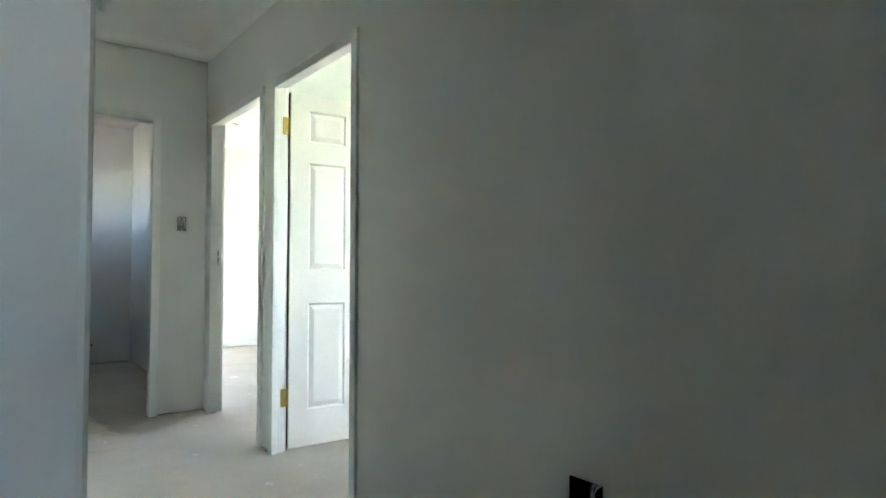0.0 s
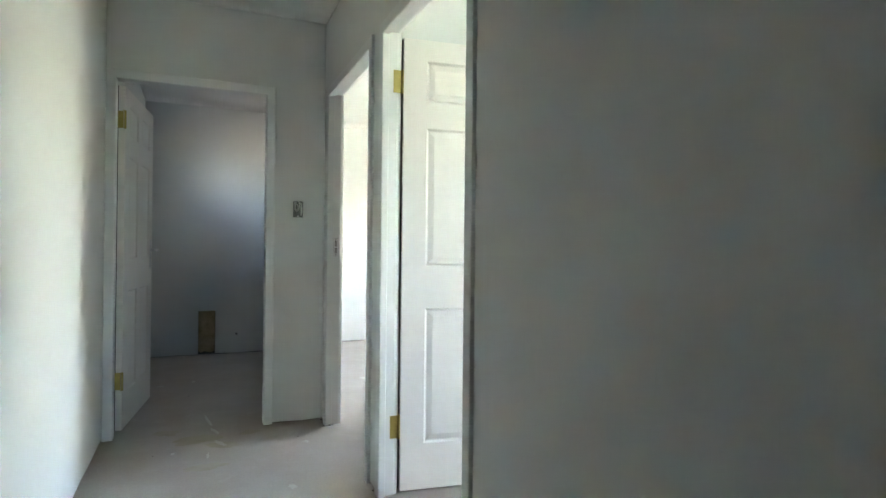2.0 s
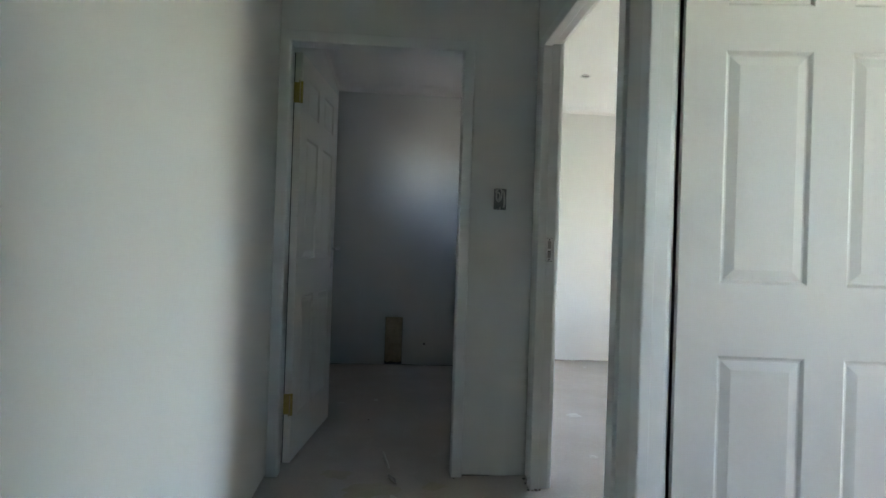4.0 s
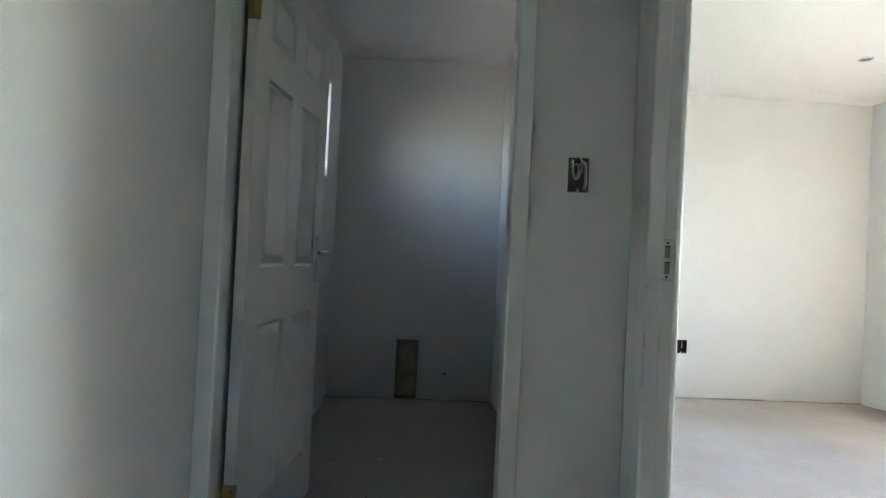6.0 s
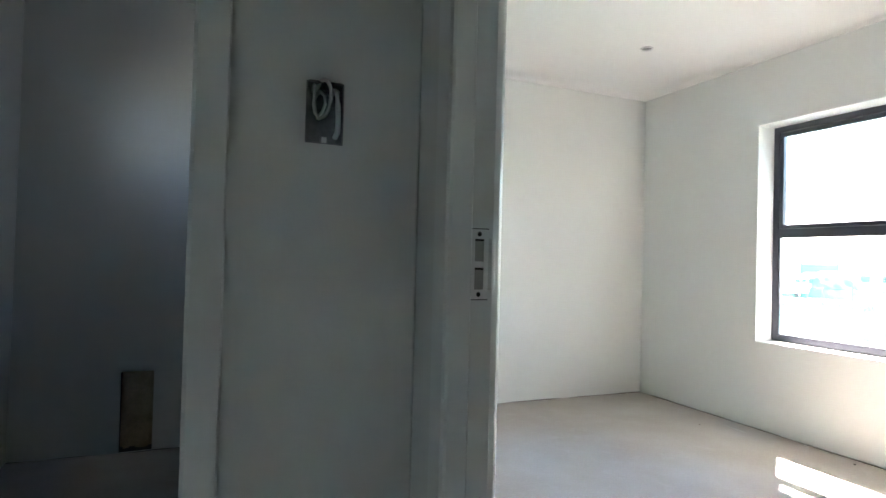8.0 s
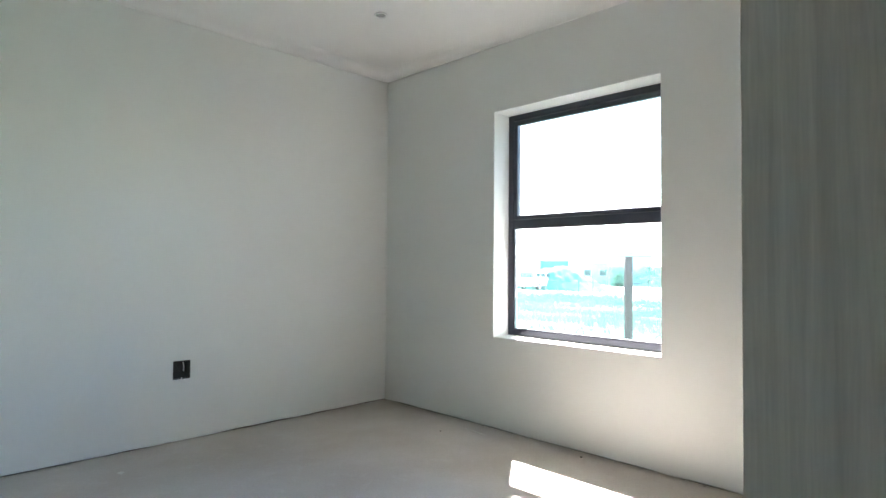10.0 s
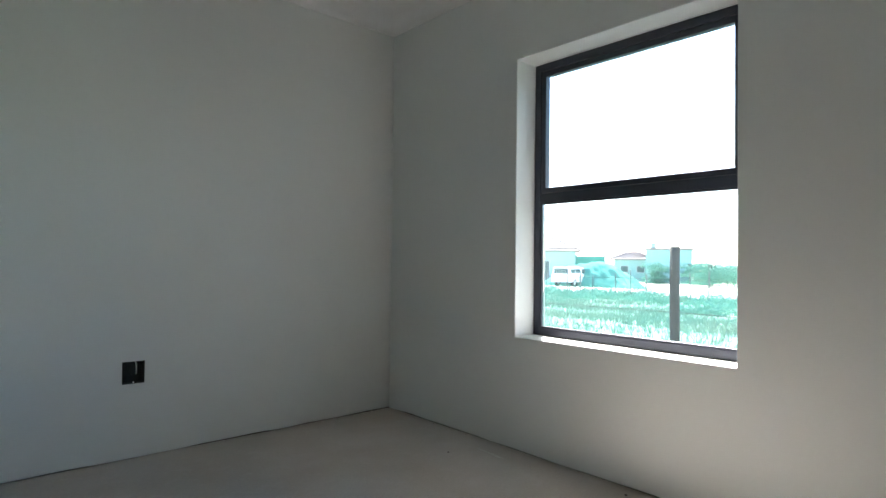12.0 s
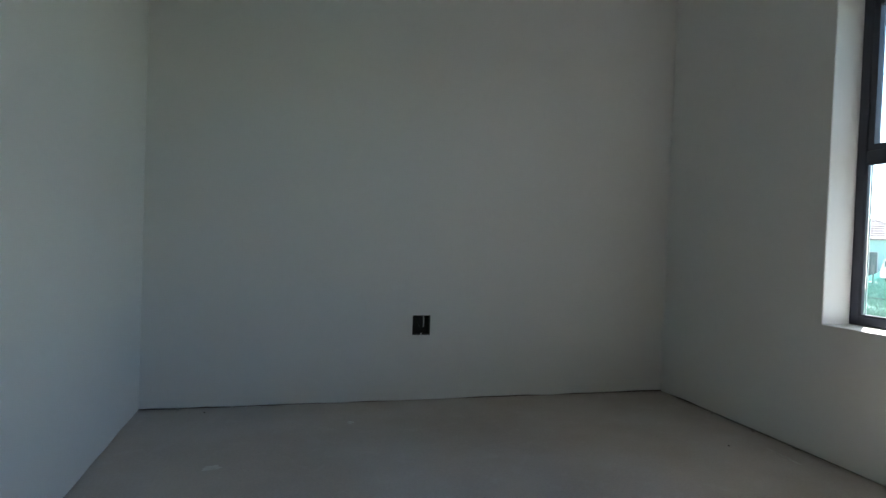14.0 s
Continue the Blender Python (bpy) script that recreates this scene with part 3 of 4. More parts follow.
CX, CY = 0.95, -0.338
cupboard = empty("built_in_cupboard", pose(CX, -1.11, 0))
dx, dy = XE - CX - 0.004, CY + 1.11
bevel(part("side_panel", boxes("side_panel", [((0, 0.004, 0.002), (0.016, dy, 2.5))], MELAMINE), cupboard), 0.001)
part("carcass", boxes("carcass", [((0.018, 0.004, 0.002), (dx, dy - 0.04, 0.09)), ((0.018, 0.004, 0.09), (dx, dy - 0.02, 2.498))], MELAMINE), cupboard)
for i in range(4):
    a = 0.018 + (dx - 0.018) * i / 4
    bevel(part("door", boxes("door", [((a + 0.002, dy - 0.018, 0.095), (a + (dx - 0.018) / 4 - 0.002, dy, 2.495))], MELAMINE), cupboard), 0.001)
tagged(cupboard, "tall built-in cupboard in pale woodgrain melamine", "cupboard")


# ---- roof over the window wall ----
TILE = material("roof_tile", (0.16, 0.12, 0.10), 0.9, grain=40, stain=3, vary=0.2, bump=0.4)
FASCIA = material("fascia", (0.55, 0.55, 0.53), 0.6, grain=60, stain=3, vary=0.1)
roof = empty("eave_roof", pose(0, 0, 0))
vs, fs, n = [], [], 0
ys = [-4.0 + 0.03 * i for i in range(int(8.0 / 0.03) + 1)]
for x, z in ((2.9, 2.84), (3.995, 2.505)):
    for h in (0, -0.014):
        vs += [(x, y, z + h + 0.018 * math.cos(2 * math.pi * y / 0.3)) for y in ys]
n = len(ys)
for i in range(n - 1):
    fs += [(i, i + 1, 2 * n + i + 1, 2 * n + i), (n + i, n + i + 1, 3 * n + i + 1, 3 * n + i), (2 * n + i, 2 * n + i + 1, 3 * n + i + 1, 3 * n + i)]
part("tiles", mesh_of("tiles", vs, fs, [TILE], smooth=True), roof)
part("fascia", boxes("fascia", [((3.9, -4.0, 2.43), (3.92, 4.0, 2.5))], FASCIA), roof)
part("soffit", boxes("soffit", [((XE + 0.257, -4.0, 2.44), (3.898, 4.0, 2.452))], FASCIA), roof)
tagged(roof, "tiled roof eave with a pale fascia over the window", "roof", kind="structure")
# unseen eave, added to cut the sky that reaches the toilet window
west_eave = empty("eave_roof", pose(0, 0, 0))
part("fascia", boxes("fascia", [((XL - 0.80, CORNER_Y + 0.85, 2.43), (XL - 0.78, YN + 0.6, 2.73))], FASCIA), west_eave)
part("soffit", boxes("soffit", [((XL - 0.778, CORNER_Y + 0.85, 2.44), (XL - 0.222, YN + 0.6, 2.452))], FASCIA), west_eave)
tagged(west_eave, "unseen pale eave, added to hold skylight off the toilet window", "roof", kind="structure")
# unseen roof; its 1.2 m overhang keeps sun off the living room window
main_roof = part("roof", boxes("roof", [((WEST - 0.6, SOUTH - 0.6, H + 0.125), (T + 1.2, -3.6, H + 0.2)), ((XL - 0.8, -3.599, H + 0.125), (XE + 0.2, YN + 0.6, H + 0.2))], TILE))
tagged(main_roof, "unseen dark roof over the house, overhang added to block sun", "roof", kind="structure")


# ---- plaster splashes on the floor ----
def splash(x, y, lx, ly, turn, seed, name="plaster_splash", mat=SPLASH, h=0.003, label="dried white plaster splash on the screed floor"):
    n = 30
    vs = [(0, 0, h)]
    for ring, z in ((0.6, h), (1.0, 0.0002)):
        for k in range(n):
            a = 2 * math.pi * k / n
            c, d = math.cos(a), math.sin(a)
            q = ring * (0.85 + 0.5 * noise.noise((c * 1.3 + seed * 3.1, d * 1.3, seed)) + 0.25 * noise.noise((c * 4, d * 4 + seed * 1.7, seed)))
            vs.append((lx * q * c, ly * q * d, z))
    fs = [(0, 1 + k, 1 + (k + 1) % n) for k in range(n)] + [(1 + k, 1 + n + k, 1 + n + (k + 1) % n, 1 + (k + 1) % n) for k in range(n)]
    ob = part(name, mesh_of(name, vs, fs, [mat], smooth=True), m=pose(x, y, -0.0006, 0, 0, turn))
    return tagged(ob, label, name.replace("_", " "), "plaster splashes" if mat is SPLASH else "dried puddles")


PUDDLE = material("dried_puddle", (0.53, 0.49, 0.40), 0.85, grain=70, stain=9, vary=0.12, bump=0.2, tint=(0.46, 0.42, 0.33))
for k, row in enumerate(((-0.74, -0.16, 0.15, 0.09, 15), (-0.60, -0.30, 0.10, 0.055, -20), (-0.90, 0.02, 0.09, 0.06, 0), (-0.45, -0.12, 0.07, 0.05, 30), (-0.70, -0.62, 0.11, 0.05, 10))):
    splash(*row, 60 + k, "dried_puddle", PUDDLE, 0.0012, "thin yellowish dried cement puddle on the screed")
for k, row in enumerate(((-0.671, 0.2, 0.012, 0.13, 8), (-0.64, -0.03, 0.014, 0.07, 20), (-0.686, -0.452, 0.009, 0.05, 0), (-0.617, -0.271, 0.022, 0.08, 25), (-0.171, -0.411, 0.02, 0.025, 0),
                         (-0.852, -0.362, 0.015, 0.02, 0), (0.623, 2.234, 0.035, 0.03, 10), (3.06, 1.93, 0.012, 0.10, -5), (1.204, 2.7, 0.02, 0.02, 0), (0.573, 1.052, 0.06, 0.05, 30),
                         (0.436, 0.272, 0.03, 0.03, 0), (-0.184, -1.679, 0.02, 0.03, 0), (-0.335, -1.017, 0.02, 0.03, 10), (-0.76, 1.393, 0.02, 0.03, 0), (-1.0, 1.302, 0.03, 0.02, 0), (0.042, -1.532, 0.012, 0.015, 0))):
    splash(*row, k)


# ---- crumbs of broken screed by the bedroom door frame ----
def crumb(x, y, r, seed, mat=CEMENT, label="dark crumb of broken screed beside the door frame", group="screed crumbs"):
    rnd = random.Random(seed)
    bm = bmesh.new()
    bmesh.ops.create_icosphere(bm, subdivisions=1, radius=r)
    for v in bm.verts:
        v.co *= rnd.uniform(0.7, 1.25)
        v.co.z = max(v.co.z * 0.6, -r * 0.4)
    me = bpy.data.meshes.new("screed_crumb")
    bm.to_mesh(me)
    bm.free()
    me.materials.append(mat)
    return tagged(part("screed_crumb", me, m=pose(x, y, r * 0.36)), label, "rubble", group)


for k, (x, y, r) in enumerate(((-0.022, -0.168, 0.007), (-0.004, -0.172, 0.005), (0.012, -0.17, 0.009), (0.03, -0.166, 0.006), (-0.018, -0.09, 0.006), (-0.012, -0.035, 0.007), (-0.35, -0.03, 0.005),
                               (-0.95, -0.36, 0.004), (-0.2, -0.31, 0.004), (-0.79, 0.9, 0.006), (-0.01, -1.2, 0.006), (0.5, 2.95, 0.006), (2.9, 2.1, 0.006), (3.12, 1.2, 0.008))):
    crumb(x, y, r, k)
rnd = random.Random(5)
for k in range(34):     # plaster droppings along the foot of the bedroom walls
    r = rnd.uniform(0.004, 0.010)
    x, y = (rnd.uniform(0.3, XE - 0.05), YN - r - 0.002) if k % 2 else (XE - r - 0.002, rnd.uniform(0.2, YN - 0.05))
    crumb(x, y, r, 100 + k, SPLASH if k % 3 else SCREED, "pale crumb of fallen plaster at the wall foot", "plaster crumbs")


# ---- outside, east of the window ----
SAND = material("sandy_ground", (0.56, 0.50, 0.39), 0.95, grain=6, stain=0.45, vary=0.25, bump=0.4, tint=(0.17, 0.18, 0.12))
VELD = material("veld_ground", (0.07, 0.19, 0.145), 0.95, grain=7, stain=0.35, vary=0.2, bump=0.2, tint=(0.18, 0.26, 0.195), spec=0.1)
ROADSAND = material("sand_road", (0.60, 0.55, 0.46), 0.95, grain=8, stain=0.6, vary=0.1, bump=0.3)


def foliage(name, base, tint, through_it, stain):
    """Thin leaves: part of the light passes through them."""
    m = material(name, base, 0.8, grain=9, stain=stain, vary=0.15, bump=0.0, tint=tint, spec=0.1)
    n, li = m.node_tree.nodes, m.node_tree.links.new
    t, mx = n.new("ShaderNodeBsdfTranslucent"), n.new("ShaderNodeMixShader")
    src = n["Principled BSDF"].inputs["Base Color"].links[0].from_socket
    li(src, t.inputs["Color"])
    mx.inputs[0].default_value = through_it
    li(n["Principled BSDF"].outputs[0], mx.inputs[1])
    li(t.outputs[0], mx.inputs[2])
    li(mx.outputs[0], n["Material Output"].inputs["Surface"])
    return m


LEAF = foliage("scrub_leaves", (0.09, 0.27, 0.20), (0.14, 0.31, 0.23), 0.45, 1.5)
GRASS = foliage("veld_grass", (0.065, 0.185, 0.14), (0.17, 0.24, 0.18), 0.3, 0.5)
POLE = woodgrain("weathered_pole", (0.075, 0.056, 0.048), (0.035, 0.027, 0.024), 0.9, (12, 12, 1.0))
GREYPOLE = woodgrain("grey_pole", (0.20, 0.20, 0.18), (0.12, 0.12, 0.11), 0.9, (12, 12, 1.0))
WIRE = material("fence_wire", (0.06, 0.05, 0.045), 0.9, spec=0.1)
HOUSEWALL = material("house_wall", (0.36, 0.56, 0.52), 0.9, grain=10, stain=0.8, vary=0.1)
HOUSEROOF = material("house_roof", (0.30, 0.23, 0.21), 0.9, grain=5, stain=0.8, vary=0.2)
DARKPANE = material("dark_pane", (0.06, 0.10, 0.10), 0.2)
NET = material("shade_net", (0.075, 0.26, 0.205), 0.95, grain=20, stain=0.5, vary=0.2, spec=0.1)
CARPAINT = material("white_car_paint", (0.72, 0.72, 0.70), 0.3, vary=0.03, bump=0.0)
TYRE = material("tyre_rubber", (0.02, 0.02, 0.02), 0.9, vary=0.1)


def ground_z(x, y):
    """Gently falling ground with low humps."""
    d = max(0.0, x - 4.0)
    return -0.26 - 0.9 * min(1.0, d / 40.0) + (0.05 * noise.noise((x * 0.5, y * 0.5, 3)) if d > 0.5 else 0.0)


xs = [-900, -300, -100, -40, -15, -6, -5] + [-4 + 1.0 * i for i in range(0, 8)] + [4.4 + 0.8 * i for i in range(60)] + [56, 66, 80, 100, 130, 180, 260, 400, 700, 1400]
ys = [-1200, -500, -200, -80, -30, -15] + [-10 + 1.2 * i for i in range(60)] + [66, 80, 100, 140, 220, 400, 700, 1300]
vs = [(x, y, ground_z(x, y)) for y in ys for x in xs]
w = len(xs)
fs = [(j * w + i, j * w + i + 1, (j + 1) * w + i + 1, (j + 1) * w + i) for j in range(len(ys) - 1) for i in range(w - 1)]
ground_mesh = mesh_of("ground", vs, fs, [SAND, VELD], smooth=True)
for q in ground_mesh.polygons:      # grown over between the near fence and the road
    if 4.7 < q.center.x + 1.5 * noise.noise((q.center.x * 0.4, q.center.y * 0.4, 2)) < 26.5:
        q.material_index = 1
tagged(part("ground", ground_mesh), "dry sandy ground with patches of veld grass", "ground", kind="structure")

# the road runs across the view
vs = []
for i in range(41):
    y = -20 + 3 * i
    x = 27 + 1.2 * math.sin(y * 0.08)
    vs += [(x, y, ground_z(x, y) + 0.06), (x + 14, y, ground_z(x + 14, y) + 0.06)]
tagged(part("road", mesh_of("road", vs, [(2 * i, 2 * i + 1, 2 * i + 3, 2 * i + 2) for i in range(40)], [ROADSAND])), "pale compacted sand road across the veld", "road", kind="structure")


def clump(rnd, n, r, h, leaf):
    """Leaf blades of a low bush, uneven, with gaps."""
    vs, fs = [], []
    for _ in range(n):
        a, q = rnd.uniform(0, 2 * math.pi), math.sqrt(rnd.random()) * r
        lim = h * (1 - 0.7 * (q / r) ** 2) * rnd.uniform(0.55, 1.0)
        c = Vector((q * math.cos(a), q * math.sin(a), rnd.uniform(0.05, 1) * lim))
        d = Vector((rnd.gauss(0, 1), rnd.gauss(0, 1), rnd.gauss(0.4, 0.8))).normalized()
        s = d.orthogonal().normalized()
        k = len(vs)
        m = leaf * rnd.uniform(0.6, 1.4)
        vs += [c - d * m, c + s * m * 0.45, c + d * m, c - s * m * 0.45]
        fs.append((k, k + 1, k + 2, k + 3))
    return vs, fs


# scrub and grass: one object each, uncountable
rnd = random.Random(11)
vs, fs = [], []
for _ in range(190):
    x = rnd.uniform(15, 27.5)
    y = rnd.uniform(-2, 3.2 + (x - 3) * 0.8)
    if noise.noise((x * 0.22, y * 0.22, 9)) < (0.12 if x < 22 else -0.25):
        continue
    r = rnd.uniform(0.3, 0.9)
    v, f = clump(rnd, 480, r, r * rnd.uniform(0.55, 0.95), 0.05)
    z = ground_z(x, y)
    fs += [tuple(i + len(vs) for i in q) for q in f]
    vs += [(p[0] + x, p[1] + y, p[2] + z) for p in v]
for _ in range(60):
    y = rnd.uniform(3, 24)
    x = 26.3 + rnd.uniform(-0.8, 0.6) + 1.2 * math.sin(y * 0.08)
    r = rnd.uniform(0.5, 0.9) * (1.25 if y < 15 else 0.85)
    v, f = clump(rnd, 420, r, r * rnd.uniform(0.8, 1.2), 0.055)
    z = ground_z(x, y)
    fs += [tuple(i + len(vs) for i in q) for q in f]
    vs += [(p[0] + x, p[1] + y, p[2] + z) for p in v]
tagged(part("scrub", mesh_of("scrub", vs, fs, [LEAF])), "low green scrub bushes on sandy ground", "bushes", kind="stuff")
vs, fs = [], []
for _ in range(34000):
    x = 5.5 + 17 * rnd.random() ** 2.1
    y = rnd.uniform(-2, 3.2 + (x - 3) * 0.8)
    if noise.noise((x * 0.3, y * 0.3, 5)) < -0.05 and rnd.random() < 0.85:
        continue
    z = ground_z(x, y)
    h = rnd.uniform(0.06, 0.24)
    for _ in range(3):
        a, b = rnd.uniform(0, 6.28), rnd.uniform(-0.7, 0.7) * h
        k = len(vs)
        dx, dy = 0.012 * math.cos(a), 0.012 * math.sin(a)
        px, py = x + rnd.uniform(-0.05, 0.05), y + rnd.uniform(-0.05, 0.05)
        vs += [(px - dx, py - dy, z - 0.01), (px + dx, py + dy, z - 0.01), (px + b * math.sin(a), py + b * math.cos(a), z + h)]
        fs.append((k, k + 1, k + 2))
tagged(part("grass", mesh_of("grass", vs, fs, [GRASS])), "tufts of dry and green veld grass", "grass", kind="stuff")


# near fence: heavy poles with wires
def fence_pole(x, y, r, top, group, label, mat=None):
    z0 = ground_z(x, y)
    pts = [(0.012 * noise.noise((x, y, i * 0.7)), 0.012 * noise.noise((x, y, i * 0.7 + 9)), -0.2 + (top - z0 + 0.2) * i / 6) for i in range(7)]
    ob = part("fence_pole", tube("fence_pole", pts, r, mat or POLE, 12), m=pose(x, y, z0))
    return tagged(ob, label, "fence pole", group)


FX = 7.6
for y in (-6.8, -1.8, 3.23, 8.3, 13.4):
    fence_pole(FX, y, 0.058, 1.2, "near fence poles", "round weathered brown timber fence pole with wires")
for z, sag in ((0.415, 0.015), (1.2, 0.01)):
    pts = [(FX - 0.06, -6.8 + 0.5 * i, z - sag * math.sin(math.pi * ((0.5 * i) % 5) / 5)) for i in range(41)]
    tagged(part("fence_wire", tube("fence_wire", pts, 0.004, WIRE, 5)), "thin rusty barbed fence wire between poles", "fence wire", "near fence wires")

# far fence along the road
for i in range(22):
    y = 3 + 0.95 * i
    x = 25.6 + 0.3 * math.sin(i * 2.1)
    fence_pole(x, y, 0.026, ground_z(x, y) + 1.25 + 0.15 * math.sin(i * 1.7), "far fence poles", "thin grey timber fence pole beside the sand road", GREYPOLE)
tagged(part("fence_wire", tube("fence_wire", [(25.55, -1 + 1.0 * i, ground_z(25.6, -1.0 + i) + 1.0) for i in range(30)], 0.008, WIRE, 5)), "thin fence wire beside the sand road", "fence wire")


def house(m, lx, ly, h, rise, label, openings, flat=False):
    """A small plastered house with a hipped or flat roof. openings: (face, along, bottom, width, height), face 'w' looks west."""
    root = empty("house", m)
    bevel(part("wall", boxes("wall", [((0, 0, -0.3), (lx, ly, h))], HOUSEWALL), root), 0.02)
    o = 0.45
    if flat:
        part("roof", boxes("roof", [((-0.2, -0.2, h), (lx + 0.2, ly + 0.2, h + 0.18))], HOUSEROOF), root)
        part("chimney", boxes("chimney", [((lx * 0.5, ly - 0.9, h + 0.18), (lx * 0.5 + 0.5, ly - 0.4, h + 0.9))], HOUSEWALL), root)
    else:
        e = ly / 2
        v = [(-o, -o, h), (lx + o, -o, h), (lx + o, ly + o, h), (-o, ly + o, h), (lx / 2, e - ly * 0.2, h + rise), (lx / 2, e + ly * 0.2, h + rise)]
        v += [(x, y, z - 0.14) for x, y, z in v[:4]]
        part("roof", mesh_of("roof", v, [(0, 1, 4), (1, 2, 5, 4), (2, 3, 5), (3, 0, 4, 5), (0, 1, 7, 6), (1, 2, 8, 7), (2, 3, 9, 8), (3, 0, 6, 9), (6, 7, 8, 9)], [HOUSEROOF]), root)
        for i, j in ((0, 4), (1, 4), (2, 5), (3, 5), (4, 5)):
            tagged(part("ridge", tube("ridge", [v[i], v[j]], 0.09, HOUSEROOF, 6), root), "dark red ridge capping")
        for k in range(1, 8):
            tagged(part("batten", tube("batten", [(lx / 2 - (lx / 2 + o) * k / 8, e - ly * 0.2 - (e - ly * 0.2 + o) * k / 8, h + rise * (1 - k / 8) + 0.03), (lx / 2 - (lx / 2 + o) * k / 8, e + ly * 0.2 + (e - ly * 0.2 + o) * k / 8, h + rise * (1 - k / 8) + 0.03)], 0.04, HOUSEROOF, 5), root), "dark tile course")
    for a, b, w, t in openings:
        win = part("window", boxes("window", bars(-0.06, -0.005, a, a + w, b, b + t, 0.06), FASCIA), root)
        part("pane", boxes("pane", [((-0.03, a + 0.05, b + 0.05), (-0.01, a + w - 0.05, b + t - 0.05))], DARKPANE), win)
    return tagged(root, label, "house", "far houses")


house(pose(50, 34.95, ground_z(50, 38), 0, 0, 36), 8, 10, 3.35, 1.75, "small plastered house with a hipped tile roof", [(2.6, 0.05, 2.6, 2.2)])
house(pose(63, 33.9, ground_z(62, 35), 0, 0, 28), 6, 4.0, 2.62, 0.8, "small low plastered house with a hipped roof", [(0.6, 1.0, 0.9, 0.8), (2.4, 1.0, 0.9, 0.8)])
house(pose(62, 28.5, ground_z(62, 30), 0, 0, 27), 7, 4.7, 3.6, 0, "flat-roofed plastered house with a chimney", [], True)
screen = part("shade_net_screen", boxes("shade_net_screen", [((0, 0, 0), (0.06, 3.3, 2.75)), ((-0.03, -0.05, 0), (0.09, 0.05, 2.9)), ((-0.03, 3.25, 0), (0.09, 3.35, 2.9))], NET), m=pose(50, 31.6, ground_z(50, 33)))
tagged(screen, "upright screen of dark green shade net", "screen")

# heap under shade net
vs, fs = [], []
for j in range(41):
    for i in range(61):
        u, v = i / 60 * 2 - 1, j / 40 * 2 - 1
        k = max(0.0, 1 - abs(u) ** 2.4) * max(0.0, 1 - abs(v) ** 2)
        fold = abs(noise.noise((u * 3 + v * 2.5, v * 7 - u * 4, 4))) - 0.25
        vs.append((v * 2.5, u * 4.4, 2.4 * k * (0.9 + 0.2 * noise.noise((u * 2, v * 2, 1))) + 0.32 * min(1.0, 3 * k) * fold - 0.05))
fs = [(j * 61 + i, j * 61 + i + 1, (j + 1) * 61 + i + 1, (j + 1) * 61 + i) for j in range(40) for i in range(60)]
x, y = 43, 28.4
tagged(part("covered_heap", mesh_of("covered_heap", vs, fs, [NET], smooth=True), m=pose(x, y, ground_z(x, y), 0, 0, 10)), "sloping heap covered with dark green shade net", "heap")


def shrub_tree(m, r, h, seed):
    """A small bushy tree: tapered trunk, limbs, clumped leaves."""
    rnd = random.Random(seed)
    root = empty("tree", m)
    tv, tf = [], []
    for k in range(5):
        a = rnd.uniform(0, 6.28)
        q = rnd.uniform(0.15, 0.5) * r if k else 0
        limb = tube("limb", [(0, 0, 0 if not k else h * 0.25), (q * 0.5 * math.cos(a), q * 0.5 * math.sin(a), h * 0.45), (q * math.cos(a), q * math.sin(a), h * 0.75)], 0.09 if not k else 0.045, POLE, 6)
        tf += [tuple(i + len(tv) for i in p.vertices) for p in limb.polygons]
        tv += [tuple(p.co) for p in limb.vertices]
    part("trunk", mesh_of("trunk", tv, tf, [POLE]), root)
    vs, fs = [], []
    for _ in range(34):
        a, q, z = rnd.uniform(0, 6.28), rnd.uniform(0, r * 0.95), rnd.uniform(0.0, 0.72) * h
        v, f = clump(rnd, 80, r * 0.4, h * 0.3, 0.11)
        fs += [tuple(i + len(vs) for i in p) for p in f]
        vs += [(p[0] + q * math.cos(a), p[1] + q * math.sin(a), p[2] + z - 0.1) for p in v]
    part("leaves", mesh_of("leaves", vs, fs, [LEAF]), root)
    return tagged(root, "bushy green tree at the edge of the veld", "tree", "far trees")


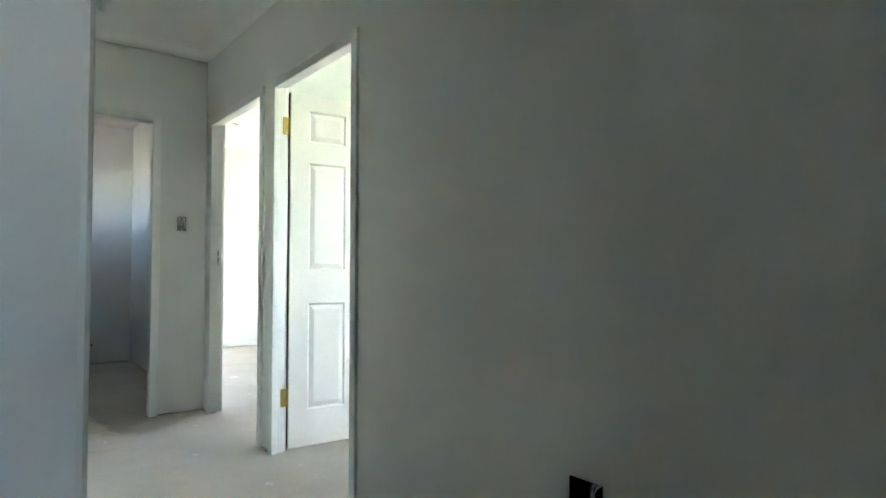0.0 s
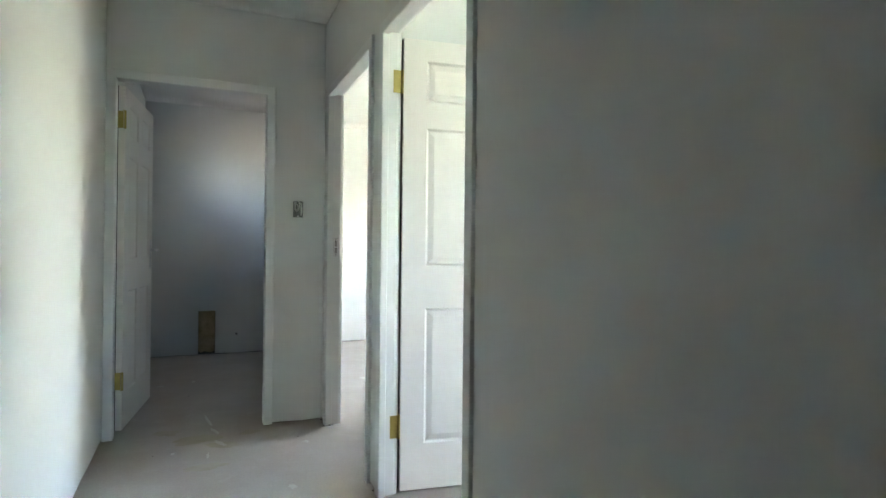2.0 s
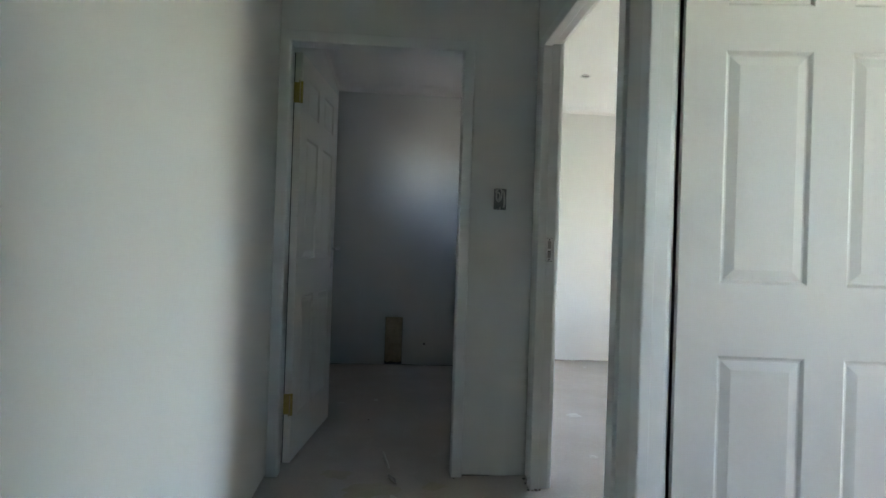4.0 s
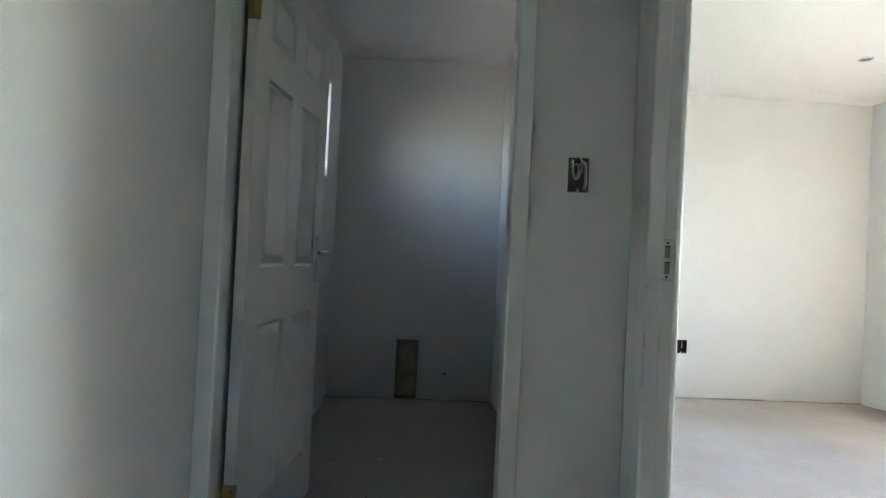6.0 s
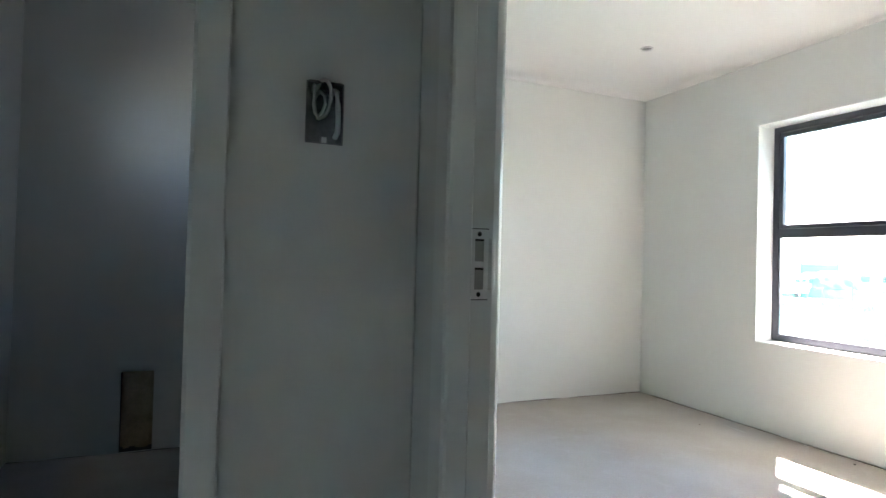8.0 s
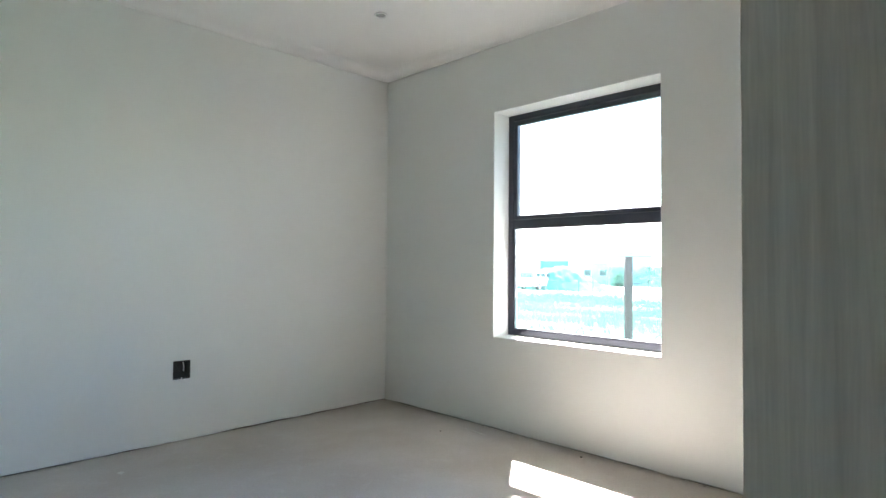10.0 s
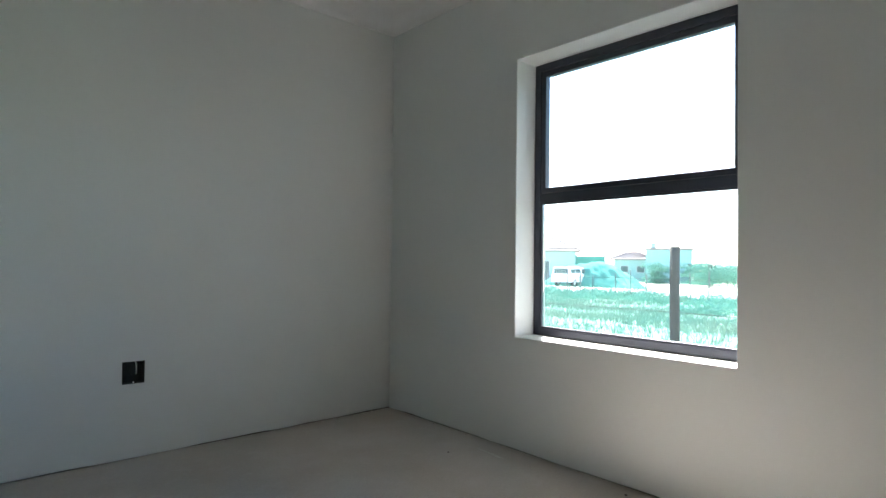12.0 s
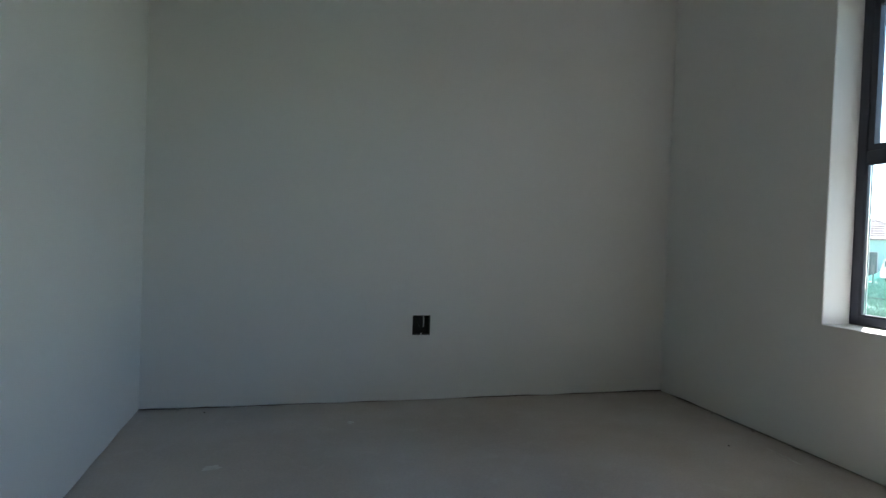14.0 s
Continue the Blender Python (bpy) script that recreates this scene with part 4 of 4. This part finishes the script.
for k in range(15):
    x, y = 60 + 5 * math.sin(k * 1.7), 27.2 - 1.15 * k
    shrub_tree(pose(x, y, ground_z(x, y)), 1.9 + 0.4 * math.sin(k * 2.3), 2.5 + 0.3 * math.cos(k * 1.9), k)
for k, (x, y) in enumerate(((68, 39), (70, 44), (58, 30.5))):
    shrub_tree(pose(x, y, ground_z(x, y)), 1.6, 2.5, 40 + k)


def pickup(m):
    """A white single-cab pickup with a canopy, seen from behind and the side."""
    root = empty("pickup_truck", m)

    def hull(name, prof, half, mat, inset=0.0):
        vs = [(x, -half + inset * (z > 1.0), z) for x, z in prof] + [(x, half - inset * (z > 1.0), z) for x, z in prof]
        n = len(prof)
        fs = [tuple(range(n)), tuple(range(n, 2 * n))] + [(i, (i + 1) % n, n + (i + 1) % n, n + i) for i in range(n)]
        return bevel(part(name, mesh_of(name, vs, fs, [mat]), root), 0.04, 3)

    hull("body", [(-2.4, 0.4), (2.3, 0.4), (2.35, 0.75), (2.25, 0.92), (1.1, 1.0), (-2.4, 1.0)], 0.82, CARPAINT)
    hull("cab", [(-0.2, 0.98), (1.05, 0.98), (0.45, 1.52), (0.3, 1.58), (-0.2, 1.58)], 0.78, CARPAINT, 0.08)
    hull("canopy", [(-2.38, 0.98), (-0.22, 0.98), (-0.22, 1.62), (-2.2, 1.62)], 0.79, CARPAINT, 0.06)
    for a, b in ((-2.05, -1.3), (-1.2, -0.45), (-0.05, 0.5)):
        for s in (-1, 1):
            tagged(part("window", boxes("window", [((a, s * 0.755 - 0.02, 1.08), (b, s * 0.755 + 0.02, 1.45))], DARKPANE), root), "dark side window")
    tagged(part("window", boxes("window", [((-2.36, -0.6, 1.1), (-2.3, 0.6, 1.5))], DARKPANE), root), "dark rear window")
    for x in (-1.5, 1.45):
        for s in (-1, 1):
            wheel = part("wheel", tube("wheel", [(0, -0.1, 0), (0, 0.1, 0)], 0.34, TYRE, 20), root, pose(x, s * 0.72, 0.34))
            part("rim", tube("rim", [(0, -0.105, 0), (0, 0.105, 0)], 0.19, STEEL, 14), wheel)
    return tagged(root, "white pickup truck with a canopy parked on sand", "pickup truck")


x, y = 41, 28.7
pickup(pose(x, y, ground_z(x, y) + 0.06, 0, 0, 10))
